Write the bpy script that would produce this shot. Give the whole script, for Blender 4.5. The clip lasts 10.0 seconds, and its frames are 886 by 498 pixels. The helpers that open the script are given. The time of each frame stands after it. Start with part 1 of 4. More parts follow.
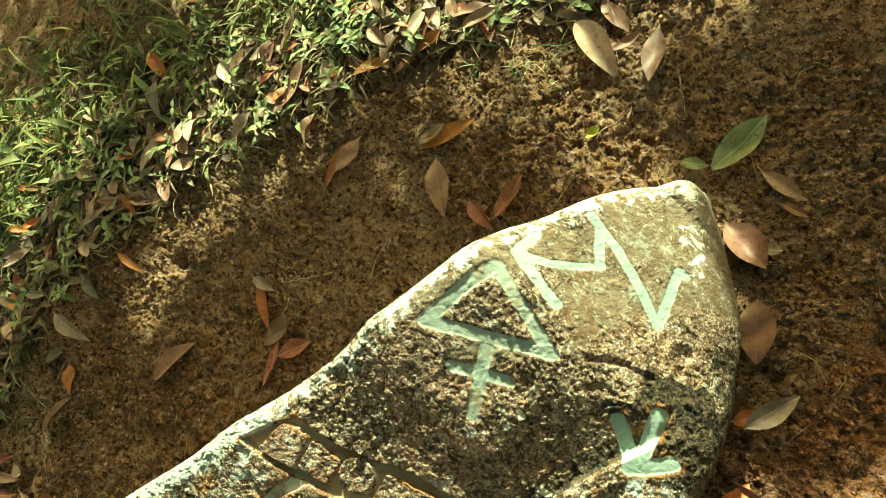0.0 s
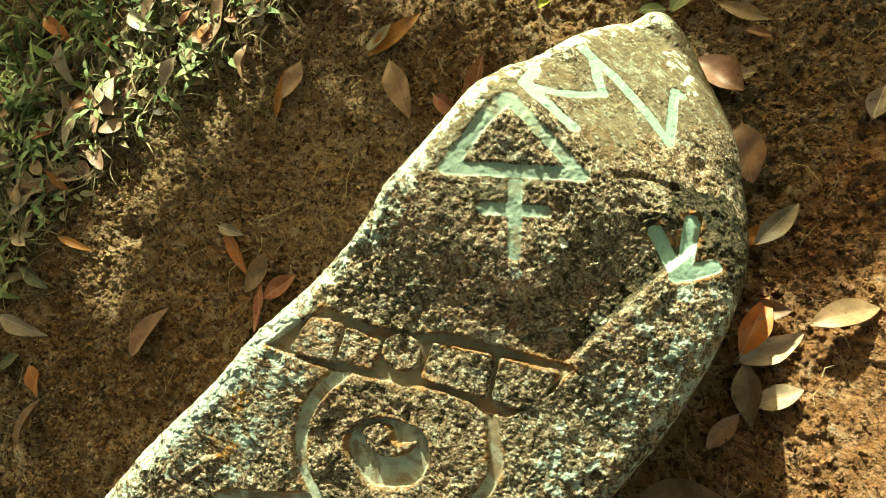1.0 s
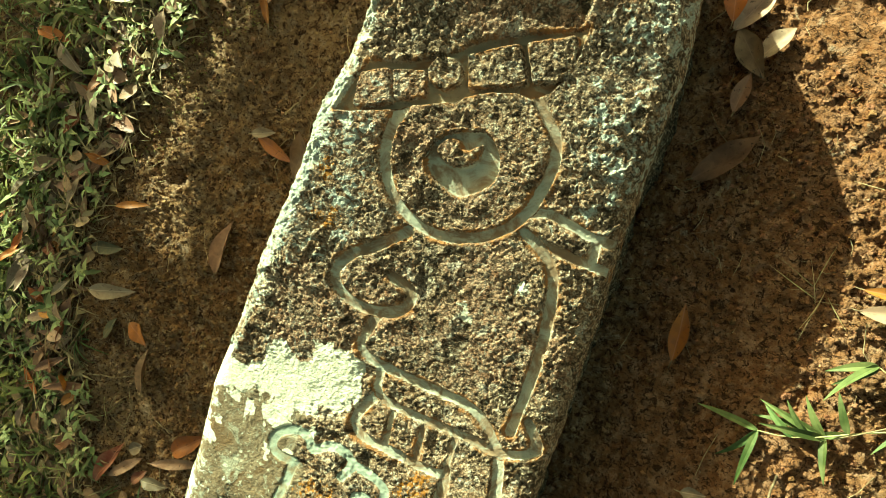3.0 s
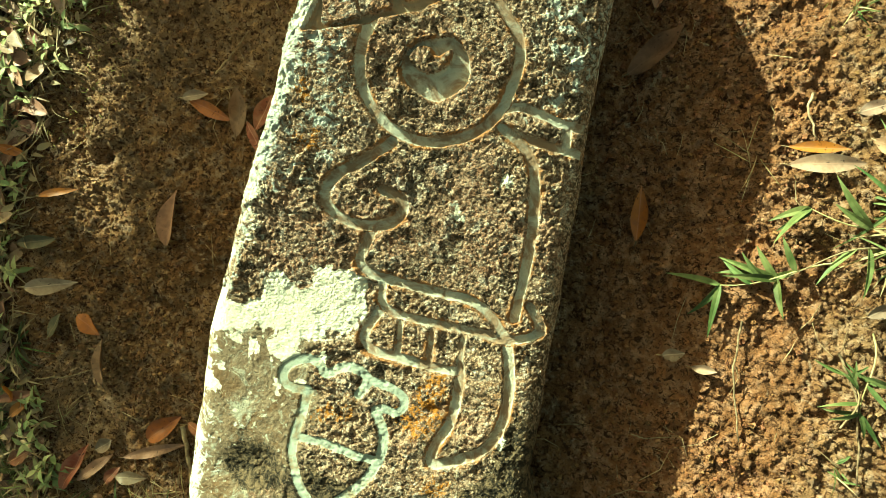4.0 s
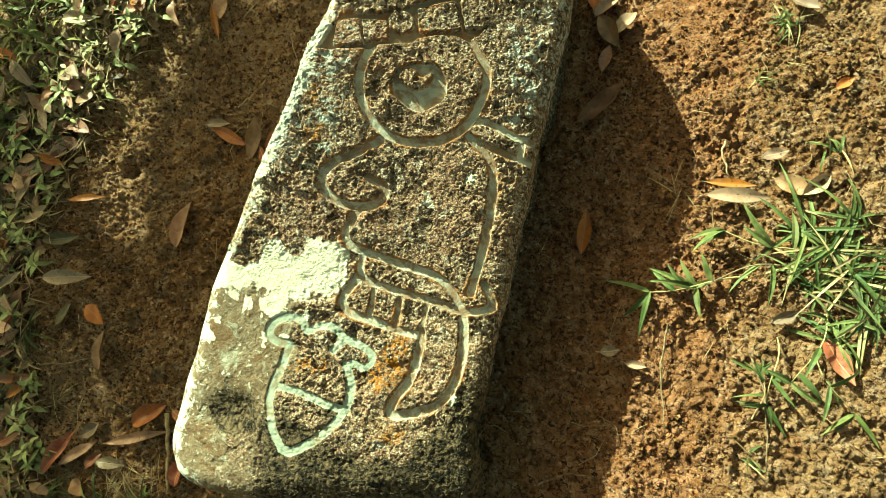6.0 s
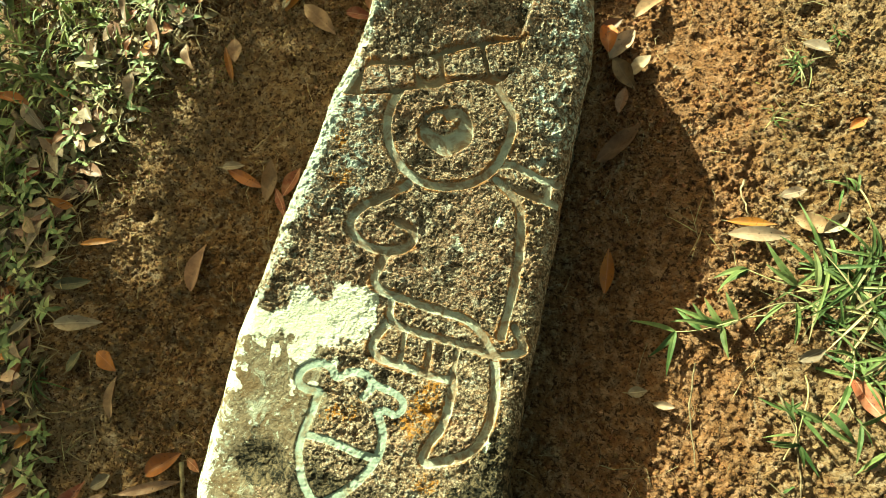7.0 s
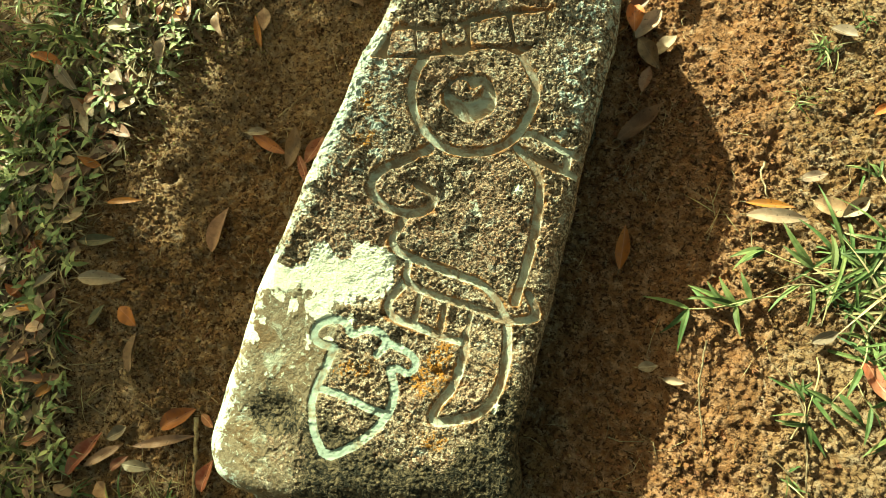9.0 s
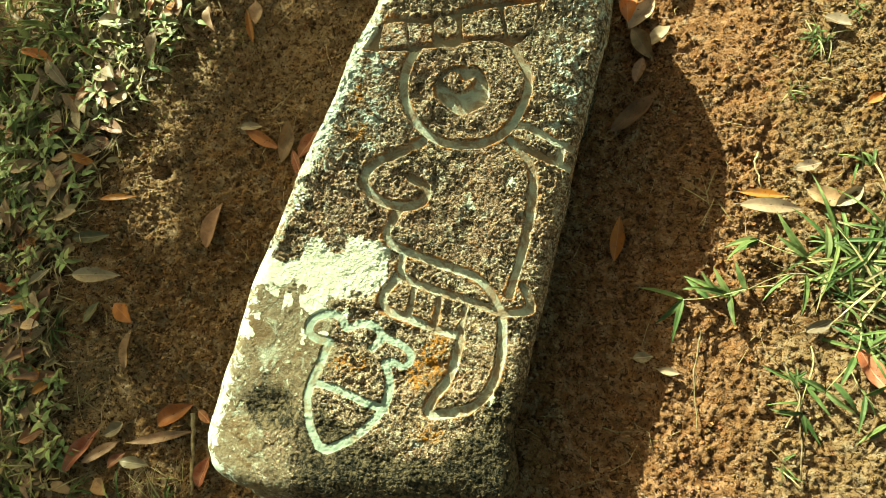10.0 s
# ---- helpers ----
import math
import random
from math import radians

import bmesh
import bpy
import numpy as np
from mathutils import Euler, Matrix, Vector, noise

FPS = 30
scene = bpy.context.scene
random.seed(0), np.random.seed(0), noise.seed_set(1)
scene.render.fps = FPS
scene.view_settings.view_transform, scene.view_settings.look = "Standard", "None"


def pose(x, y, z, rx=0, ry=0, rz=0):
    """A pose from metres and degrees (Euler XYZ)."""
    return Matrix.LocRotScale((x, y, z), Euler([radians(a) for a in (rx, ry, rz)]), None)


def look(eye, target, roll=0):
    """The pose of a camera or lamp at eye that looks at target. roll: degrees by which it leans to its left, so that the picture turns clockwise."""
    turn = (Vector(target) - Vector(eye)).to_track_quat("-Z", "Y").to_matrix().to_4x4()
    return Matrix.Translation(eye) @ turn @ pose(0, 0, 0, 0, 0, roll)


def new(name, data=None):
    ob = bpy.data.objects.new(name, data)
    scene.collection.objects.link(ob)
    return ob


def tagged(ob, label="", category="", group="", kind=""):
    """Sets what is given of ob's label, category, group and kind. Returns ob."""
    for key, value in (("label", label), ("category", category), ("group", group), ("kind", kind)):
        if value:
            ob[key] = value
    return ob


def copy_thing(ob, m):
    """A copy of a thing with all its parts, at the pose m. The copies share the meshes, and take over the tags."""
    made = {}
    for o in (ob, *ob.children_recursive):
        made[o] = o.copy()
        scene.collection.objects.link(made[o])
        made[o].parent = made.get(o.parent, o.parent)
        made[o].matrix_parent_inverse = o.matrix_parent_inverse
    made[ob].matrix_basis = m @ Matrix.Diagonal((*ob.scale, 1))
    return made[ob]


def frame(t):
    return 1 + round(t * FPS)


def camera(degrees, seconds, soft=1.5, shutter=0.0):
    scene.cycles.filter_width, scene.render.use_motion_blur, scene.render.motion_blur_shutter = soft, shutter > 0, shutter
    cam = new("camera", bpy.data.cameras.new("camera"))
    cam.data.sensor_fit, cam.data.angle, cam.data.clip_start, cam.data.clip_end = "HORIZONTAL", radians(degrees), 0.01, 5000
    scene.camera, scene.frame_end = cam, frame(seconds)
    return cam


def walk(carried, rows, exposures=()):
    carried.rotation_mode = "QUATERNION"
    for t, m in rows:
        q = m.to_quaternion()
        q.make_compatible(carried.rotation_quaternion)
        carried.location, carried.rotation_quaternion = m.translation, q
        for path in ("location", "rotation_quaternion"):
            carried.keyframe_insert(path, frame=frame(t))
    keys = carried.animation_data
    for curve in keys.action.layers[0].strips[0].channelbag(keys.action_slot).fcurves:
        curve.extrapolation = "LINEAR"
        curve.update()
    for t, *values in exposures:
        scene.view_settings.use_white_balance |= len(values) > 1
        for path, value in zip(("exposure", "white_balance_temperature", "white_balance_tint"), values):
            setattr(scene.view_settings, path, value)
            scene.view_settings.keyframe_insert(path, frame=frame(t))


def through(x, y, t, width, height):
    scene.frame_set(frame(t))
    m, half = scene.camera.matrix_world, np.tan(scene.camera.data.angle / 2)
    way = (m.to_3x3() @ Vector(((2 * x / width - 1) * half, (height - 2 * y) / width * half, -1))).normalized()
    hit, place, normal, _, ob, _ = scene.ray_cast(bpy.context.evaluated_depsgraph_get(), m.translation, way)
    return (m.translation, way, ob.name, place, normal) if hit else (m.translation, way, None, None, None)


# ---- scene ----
cam = camera(68.4, 10.0, 0.5)
PATH = [
    (0, (0.2306, 0.4393, 1.1124), (-0.3772, 0.3218, 0.0000), -53.90),
    (0.5, (0.2185, 0.3391, 1.0798), (-0.2280, 0.2697, 0.0000), -58.07),
    (1, (0.2317, 0.2489, 1.0818), (-0.2166, 0.2020, 0.0000), -60.59),
    (1.5, (0.2978, 0.1251, 1.0993), (-0.2029, 0.1052, 0.0000), -61.60),
    (2, (0.4033, -0.0296, 1.1755), (-0.1376, -0.0974, 0.0000), -68.95),
    (2.2, (0.4123, -0.0621, 1.1976), (-0.1547, -0.1610, 0.0000), -72.94),
    (3.3, (0.3499, -0.1422, 1.1492), (-0.0883, -0.1534, 0.0000), -79.98),
    (3.5, (0.3204, -0.1666, 1.1648), (-0.0454, -0.1684, 0.0000), -80.95),
    (4, (0.2910, -0.2732, 1.2361), (-0.0295, -0.2848, 0.0000), -85.26),
    (4.5, (0.3407, -0.3925, 1.3239), (-0.0955, -0.2532, 0.0000), -61.54),
    (5, (0.4314, -0.5026, 1.3574), (-0.0611, -0.3633, 0.0000), -62.06),
    (5.5, (0.4534, -0.5257, 1.3912), (-0.0256, -0.2995, 0.0000), -52.14),
    (5.7, (0.4427, -0.5217, 1.3909), (0.0124, -0.2792, 0.0000), -49.16),
    (6.8, (0.3258, -0.4955, 1.4106), (-0.0294, -0.1983, 0.0000), -42.78),
    (7, (0.3269, -0.5046, 1.4117), (-0.0396, -0.1686, 0.0000), -39.24),
    (7.5, (0.3351, -0.5233, 1.4059), (-0.0961, -0.1390, 0.0000), -39.06),
    (8, (0.3355, -0.5390, 1.4109), (-0.1140, -0.1832, 0.0000), -41.62),
    (8.5, (0.3352, -0.5524, 1.4166), (-0.0907, -0.1905, 0.0000), -39.61),
    (9, (0.3351, -0.5637, 1.4150), (-0.0661, -0.2436, 0.0000), -40.41),
    (9.5, (0.3402, -0.5635, 1.4129), (-0.0474, -0.2608, 0.0000), -41.39),
    (10, (0.3403, -0.5625, 1.4127), (-0.0504, -0.2576, 0.0000), -41.61),
]
walk(cam, [(t, look(eye, target, roll)) for t, eye, target, roll in PATH], [(0, 1.60, 6450, -36), (10, 1.60, 6450, -36)])

# ---- light: low sun from beyond the head of the stone, open sky ----
SUN_UP, SUN_YAW = radians(33.0), math.atan2(0.69, -0.72)
TO_SUN = Vector((math.cos(SUN_UP) * math.cos(SUN_YAW), math.cos(SUN_UP) * math.sin(SUN_YAW), math.sin(SUN_UP)))
world = bpy.data.worlds.new("sky")
scene.world = world
world.use_nodes = True
wn = world.node_tree
sky = wn.nodes.new("ShaderNodeTexSky")
sky.sky_type, sky.sun_disc = "NISHITA", False
sky.dust_density, sky.ozone_density = 5.0, 0.6
sky.sun_elevation, sky.sun_rotation = SUN_UP, math.pi / 2 - SUN_YAW
# the sky's light comes filtered through leaves and thrown back by red earth
haze = wn.nodes.new("ShaderNodeMix")
haze.data_type, haze.blend_type = "RGBA", "MULTIPLY"
haze.inputs["Factor"].default_value, haze.inputs["B"].default_value = 1.0, (1.0, 0.84, 0.56, 1.0)
wn.links.new(sky.outputs[0], haze.inputs["A"])
wn.links.new(haze.outputs["Result"], wn.nodes["Background"].inputs[0])
wn.nodes["Background"].inputs[1].default_value = 0.062
lamp = bpy.data.lights.new("sun", "SUN")
lamp.energy, lamp.angle, lamp.color = 5.0, radians(0.53), (1.0, 0.94, 0.80)
sun = new("sun", lamp)
sun.matrix_world = look(TO_SUN * 20, (0, 0, 0))


# ---- numeric noise ----
def cell_hash(i, j, seed):
    h = np.sin(i * 127.1 + j * 311.7 + seed * 74.7) * 43758.5453
    return h - np.floor(h)


def vnoise(x, y, seed=0):
    i, j = np.floor(x), np.floor(y)
    u, v = x - i, y - j
    u, v = u * u * (3 - 2 * u), v * v * (3 - 2 * v)
    a, b = cell_hash(i, j, seed), cell_hash(i + 1, j, seed)
    c, d = cell_hash(i, j + 1, seed), cell_hash(i + 1, j + 1, seed)
    return (a * (1 - u) + b * u) * (1 - v) + (c * (1 - u) + d * u) * v


def fbm(x, y, octaves=4, seed=0):
    total, amp, size = 0.0, 0.5, 1.0
    for k in range(octaves):
        total = total + amp * (vnoise(x * size, y * size, seed + k) - 0.5)
        amp, size = amp * 0.5, size * 2.03
    return total


def lumps(x, y, seed=0):
    """Rounded lumps about one unit apart: 0 between them, 1 on top."""
    i, j = np.floor(x), np.floor(y)
    best = np.zeros_like(x)
    for di in (-1, 0, 1):
        for dj in (-1, 0, 1):
            a, b = i + di, j + dj
            px, py = a + cell_hash(a, b, seed), b + cell_hash(a, b, seed + 5)
            r = 0.35 + 0.55 * cell_hash(a, b, seed + 9)
            d2 = ((x - px) ** 2 + (y - py) ** 2) / r ** 2
            best = np.maximum(best, r * np.sqrt(np.maximum(0, 1 - d2)))
    return best


def smooth(a, b, v):
    t = np.clip((v - a) / (b - a), 0, 1)
    return t * t * (3 - 2 * t)


def soil_height(x, y):
    x, y = np.asarray(x, float), np.asarray(y, float)
    base = 0.05 * fbm(x * 1.6, y * 1.6, 3, 3) + 0.022 * fbm(x * 6, y * 6, 3, 8)
    base = base + 0.02 * smooth(-0.75, -1.1, x) - 0.045 * smooth(-0.5, -0.85, y) * smooth(-0.2, -0.5, x)
    # a burrow in the bank
    hole = np.exp(-((x + 0.845) ** 2 + (y + 0.165) ** 2) / 0.021 ** 2)
    return base - 0.06 * hole


def granules(x, y, seed=0):
    """Steep-sided grains of uneven height, about one unit apart."""
    i, j = np.floor(x), np.floor(y)
    best = np.zeros_like(x)
    for di in (-1, 0, 1):
        for dj in (-1, 0, 1):
            a, b = i + di, j + dj
            px, py = a + cell_hash(a, b, seed), b + cell_hash(a, b, seed + 5)
            r = 0.34 + 0.36 * cell_hash(a, b, seed + 9)
            turn = 6.28 * cell_hash(a, b, seed + 13)
            u, v = (x - px) * np.cos(turn) + (y - py) * np.sin(turn), (y - py) * np.cos(turn) - (x - px) * np.sin(turn)
            d = np.sqrt((u * 1.25) ** 2 + (v * 0.85) ** 2) + 0.25 * np.maximum(np.abs(u), np.abs(v))
            best = np.maximum(best, (0.30 + 0.70 * cell_hash(a, b, seed + 21)) * np.clip((r * 1.15 - d) / 0.26, 0, 1))
    return best


def crumbs(x, y):
    wet = smooth(0.26, 0.34, x) * (1 - smooth(0.46, 0.56, x))
    wx, wy = x + 0.016 * fbm(x * 60, y * 60, 3, 101), y + 0.016 * fbm(x * 60 + 9, y * 60, 3, 111)
    worn = smooth(0.30, 0.62, vnoise(x * 5.3 + 3 * wx, y * 5.3, 17) * 0.6 + 0.4 * vnoise(x * 13, y * 13, 19))
    big = 0.0075 * lumps(wx / 0.042, wy / 0.042, 21) * smooth(0.45, 0.8, vnoise(x * 9, y * 9, 2))
    mid = 0.0088 * granules(wx / 0.017, wy / 0.017, 33) * (0.25 + 0.95 * vnoise(x * 16, y * 16, 6))
    fine = 0.0066 * granules(wx / 0.0096, wy / 0.0096, 47) * (0.4 + vnoise(x * 25, y * 25, 7))
    clods = 0.017 * fbm(wx * 24, wy * 24, 4, 131)
    pits = 0.011 * smooth(0.07, 0.20, fbm(wx * 21 + 5, wy * 21, 4, 151))
    return (big + mid * (0.5 + 0.5 * worn) + clods - pits) * (1 - 0.35 * wet) + fine * (0.45 + 0.7 * worn)


# ---- materials ----
class Shader:
    """A node material with short calls."""

    def __init__(self, name, rough=0.85, spec=0.25):
        self.mat = bpy.data.materials.new(name)
        self.mat.use_nodes = True
        self.tree = self.mat.node_tree
        self.bsdf = self.tree.nodes["Principled BSDF"]
        self.bsdf.inputs["Roughness"].default_value = rough
        self.bsdf.inputs["Specular IOR Level"].default_value = spec
        self.co = self.tree.nodes.new("ShaderNodeNewGeometry").outputs["Position"]

    def local(self):
        self.co = self.tree.nodes.new("ShaderNodeTexCoord").outputs["Object"]
        return self

    def put(self, socket, value):
        if isinstance(value, bpy.types.NodeSocket):
            self.tree.links.new(value, socket)
        elif isinstance(value, (tuple, list)) and socket.type == "RGBA":
            socket.default_value = (*value, 1)[:4]
        else:
            socket.default_value = value

    def noise(self, scale, detail=4, rough=0.6, warp=0.0):
        n = self.tree.nodes.new("ShaderNodeTexNoise")
        self.put(n.inputs["Vector"], self.co)
        n.inputs["Scale"].default_value, n.inputs["Detail"].default_value = scale, detail
        n.inputs["Roughness"].default_value, n.inputs["Distortion"].default_value = rough, warp
        return n.outputs["Fac"]

    def cells(self, scale, feature="F1"):
        n = self.tree.nodes.new("ShaderNodeTexVoronoi")
        n.feature = feature
        self.put(n.inputs["Vector"], self.co)
        n.inputs["Scale"].default_value = scale
        return n.outputs["Distance"]

    def ramp(self, fac, a, b):
        n = self.tree.nodes.new("ShaderNodeMapRange")
        n.interpolation_type = "SMOOTHSTEP"
        self.put(n.inputs["Value"], fac)
        n.inputs["From Min"].default_value, n.inputs["From Max"].default_value = a, b
        return n.outputs["Result"]

    def sums(self, op, a, b=0.0):
        n = self.tree.nodes.new("ShaderNodeMath")
        n.operation, n.use_clamp = op, False
        self.put(n.inputs[0], a), self.put(n.inputs[1], b)
        return n.outputs[0]

    def mix(self, fac, a, b):
        n = self.tree.nodes.new("ShaderNodeMix")
        n.data_type = "RGBA"
        self.put(n.inputs["Factor"], fac), self.put(n.inputs["A"], a), self.put(n.inputs["B"], b)
        return n.outputs["Result"]

    def attr(self, name):
        n = self.tree.nodes.new("ShaderNodeAttribute")
        n.attribute_name = name
        return n.outputs["Fac"]

    def random(self):
        return self.tree.nodes.new("ShaderNodeObjectInfo").outputs["Random"]

    def island(self):
        return self.tree.nodes.new("ShaderNodeNewGeometry").outputs["Random Per Island"]

    def axis(self, k):
        n = self.tree.nodes.new("ShaderNodeSeparateXYZ")
        self.put(n.inputs[0], self.co)
        return n.outputs[k]

    def vary(self, colour, fac, low=0.7, high=1.3, shift=0.02):
        n = self.tree.nodes.new("ShaderNodeHueSaturation")
        self.put(n.inputs["Color"], colour)
        v = self.tree.nodes.new("ShaderNodeMapRange")
        self.put(v.inputs["Value"], fac)
        v.inputs["To Min"].default_value, v.inputs["To Max"].default_value = low, high
        self.put(n.inputs["Value"], v.outputs[0])
        h = self.tree.nodes.new("ShaderNodeMapRange")
        self.put(h.inputs["Value"], self.sums("FRACT", self.sums("MULTIPLY", fac, 7.31)))
        h.inputs["To Min"].default_value, h.inputs["To Max"].default_value = 0.5 - shift, 0.5 + shift
        self.put(n.inputs["Hue"], h.outputs[0])
        return n.outputs["Color"]

    def done(self, colour, height=None, depth=0.002, strength=0.8, through=0.0, rough=None):
        self.put(self.bsdf.inputs["Base Color"], colour)
        if rough is not None:
            self.put(self.bsdf.inputs["Roughness"], rough)
        if height is not None:
            n = self.tree.nodes.new("ShaderNodeBump")
            n.inputs["Strength"].default_value, n.inputs["Distance"].default_value = strength, depth
            self.put(n.inputs["Height"], height)
            self.tree.links.new(n.outputs[0], self.bsdf.inputs["Normal"])
        if through:
            t = self.tree.nodes.new("ShaderNodeBsdfTranslucent")
            self.put(t.inputs["Color"], colour)
            m = self.tree.nodes.new("ShaderNodeMixShader")
            m.inputs[0].default_value = through
            self.tree.links.new(self.bsdf.outputs[0], m.inputs[1])
            self.tree.links.new(t.outputs[0], m.inputs[2])
            self.tree.links.new(m.outputs[0], self.tree.nodes["Material Output"].inputs["Surface"])
        return self.mat


def soil_material(name, crumb=False):
    s = Shader(name, 0.95, 0.1)
    broad, grain, fine = s.noise(3.0, 5, 0.6, 0.6), s.noise(45, 6, 0.7), s.noise(260, 4, 0.75)
    cell = s.cells(190)
    c = s.mix(s.ramp(broad, 0.35, 0.68), (0.225, 0.115, 0.050), (0.320, 0.192, 0.102))
    c = s.mix(s.ramp(grain, 0.46, 0.66), c, (0.37, 0.250, 0.165))
    # redder, freshly bared subsoil in a strip along the stone
    x_ = s.sums("ADD", s.axis(0), s.sums("MULTIPLY", s.sums("SUBTRACT", s.noise(5, 5, 0.65, 0.5), 0.5), 0.34))
    red = s.sums("MULTIPLY", s.ramp(x_, 0.18, 0.30), s.ramp(x_, 0.74, 0.54))
    c = s.mix(s.sums("MULTIPLY", red, 0.85), c, s.mix(s.ramp(grain, 0.40, 0.66), (0.270, 0.114, 0.048), (0.40, 0.207, 0.118)))
    c = s.mix(s.sums("MULTIPLY", s.ramp(s.noise(7, 5, 0.65, 1.2), 0.54, 0.70), 0.8), c, (0.175, 0.080, 0.034))
    c = s.mix(s.ramp(s.noise(18, 5, 0.7, 1.0), 0.60, 0.72), c, (0.47, 0.325, 0.225))
    c = s.mix(s.ramp(s.noise(80, 5, 0.7, 0.8), 0.525, 0.60), c, (0.070, 0.032, 0.015))
    c = s.mix(s.sums("MULTIPLY", s.ramp(s.noise(150, 4, 0.7), 0.54, 0.62), 0.7), c, (0.080, 0.036, 0.016))
    c = s.mix(s.ramp(fine, 0.66, 0.75), c, (0.60, 0.45, 0.33))
    if crumb:
        c = s.vary(c, s.island(), 0.5, 1.55, 0.012)
    h = s.sums("ADD", s.sums("MULTIPLY", grain, 1.3), s.sums("ADD", s.sums("MULTIPLY", fine, 0.9), s.sums("MULTIPLY", cell, -0.35)))
    return s.done(c, h, 0.006, 1.0)


def stone_material():
    s = Shader("lichened_stone", 0.93, 0.2)
    fine, grain, mid, broad = s.noise(420, 3, 0.7), s.noise(230, 6, 0.72), s.noise(64, 6, 0.70, 0.5), s.noise(9, 4, 0.6, 0.4)
    bare, lime, rim, pale, moss, rust, umber = (s.attr(k) for k in ("bare", "lime", "rim", "pale", "moss", "rust", "umber"))
    flake = s.cells(290)
    zone, patch = s.noise(13, 5, 0.65, 0.9), s.noise(30, 5, 0.7, 0.9)
    crust = s.mix(s.ramp(mid, 0.38, 0.62), (0.165, 0.096, 0.055), (0.42, 0.275, 0.172))
    crust = s.mix(s.ramp(broad, 0.42, 0.60), crust, (0.280, 0.158, 0.086))
    brown = s.ramp(s.sums("ADD", umber, s.sums("MULTIPLY", s.sums("SUBTRACT", patch, 0.5), 2.8)), 0.10, 0.50)
    crust = s.mix(brown, crust, s.mix(s.ramp(mid, 0.4, 0.62), (0.250, 0.122, 0.066), (0.52, 0.320, 0.205)))
    crust = s.mix(s.sums("MULTIPLY", s.ramp(patch, 0.56, 0.64), 0.75), crust, (0.60, 0.53, 0.43))
    black = s.ramp(s.sums("ADD", zone, s.sums("MULTIPLY", s.sums("SUBTRACT", patch, 0.5), -0.6)), 0.50, 0.62)
    crust = s.mix(s.sums("MULTIPLY", black, 0.85), crust, s.mix(s.ramp(mid, 0.4, 0.6), (0.034, 0.023, 0.013), (0.125, 0.080, 0.045)))
    fleck = s.sums("SUBTRACT", 1.0, s.sums("MULTIPLY", brown, 0.45))
    crust = s.mix(s.sums("MULTIPLY", s.ramp(s.noise(120, 6, 0.75, 0.5), 0.50, 0.56), fleck), crust, (0.57, 0.400, 0.270))
    crust = s.mix(s.sums("MULTIPLY", s.ramp(s.noise(85, 7, 0.78, 0.8), 0.55, 0.60), fleck), crust, (0.74, 0.62, 0.46))
    crust = s.mix(s.ramp(s.noise(75, 7, 0.78, 0.8), 0.525, 0.60), crust, (0.055, 0.034, 0.018))
    crust = s.mix(s.sums("MULTIPLY", s.ramp(flake, 0.48, 0.72), 0.6), crust, (0.045, 0.031, 0.018))
    plain = s.mix(s.ramp(mid, 0.35, 0.7), (0.150, 0.103, 0.062), (0.265, 0.192, 0.122))
    plain = s.mix(s.ramp(grain, 0.53, 0.66), plain, (0.105, 0.076, 0.044))
    plain = s.mix(s.ramp(s.noise(16, 6, 0.72, 1.0), 0.50, 0.62), plain, (0.150, 0.088, 0.044))
    plain = s.mix(s.sums("MULTIPLY", s.ramp(s.noise(26, 6, 0.75, 1.2), 0.54, 0.64), 0.75), plain, (0.36, 0.34, 0.255))
    plain = s.mix(s.sums("MULTIPLY", s.ramp(s.noise(48, 6, 0.8, 0.8), 0.56, 0.64), 0.75), plain, (0.065, 0.046, 0.026))
    plain = s.mix(s.ramp(s.noise(88, 5, 0.75), 0.59, 0.66), plain, (0.52, 0.50, 0.38))
    worn = s.ramp(s.sums("ADD", bare, s.sums("MULTIPLY", s.sums("SUBTRACT", s.noise(50, 6, 0.75), 0.5), 2.2)), 0.30, 0.70)
    c = s.mix(worn, crust, plain)
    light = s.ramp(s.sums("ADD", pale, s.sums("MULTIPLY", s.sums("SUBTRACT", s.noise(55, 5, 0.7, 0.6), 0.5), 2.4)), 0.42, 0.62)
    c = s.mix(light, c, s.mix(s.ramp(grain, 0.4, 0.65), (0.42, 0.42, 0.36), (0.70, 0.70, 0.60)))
    # moss mask: dark growth plus painted shade on faces turned from the sun
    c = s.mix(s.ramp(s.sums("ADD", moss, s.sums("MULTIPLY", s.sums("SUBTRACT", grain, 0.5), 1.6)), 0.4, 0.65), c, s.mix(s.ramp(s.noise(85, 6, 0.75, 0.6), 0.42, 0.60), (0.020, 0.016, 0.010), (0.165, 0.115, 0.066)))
    c = s.mix(s.ramp(s.sums("ADD", rust, s.sums("MULTIPLY", s.sums("SUBTRACT", s.noise(120, 6, 0.8), 0.5), 3.4)), 0.62, 0.80), c, s.mix(mid, (0.30, 0.11, 0.02), (0.50, 0.22, 0.04)))
    c = s.mix(s.sums("MULTIPLY", rim, s.ramp(s.noise(26, 5, 0.75, 0.8), 0.47, 0.62)), c, (0.40, 0.185, 0.070))
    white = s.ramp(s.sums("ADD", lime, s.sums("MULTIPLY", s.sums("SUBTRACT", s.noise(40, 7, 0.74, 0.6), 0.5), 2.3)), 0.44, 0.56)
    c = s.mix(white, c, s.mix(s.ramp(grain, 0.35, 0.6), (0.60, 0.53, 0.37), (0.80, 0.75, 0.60)))
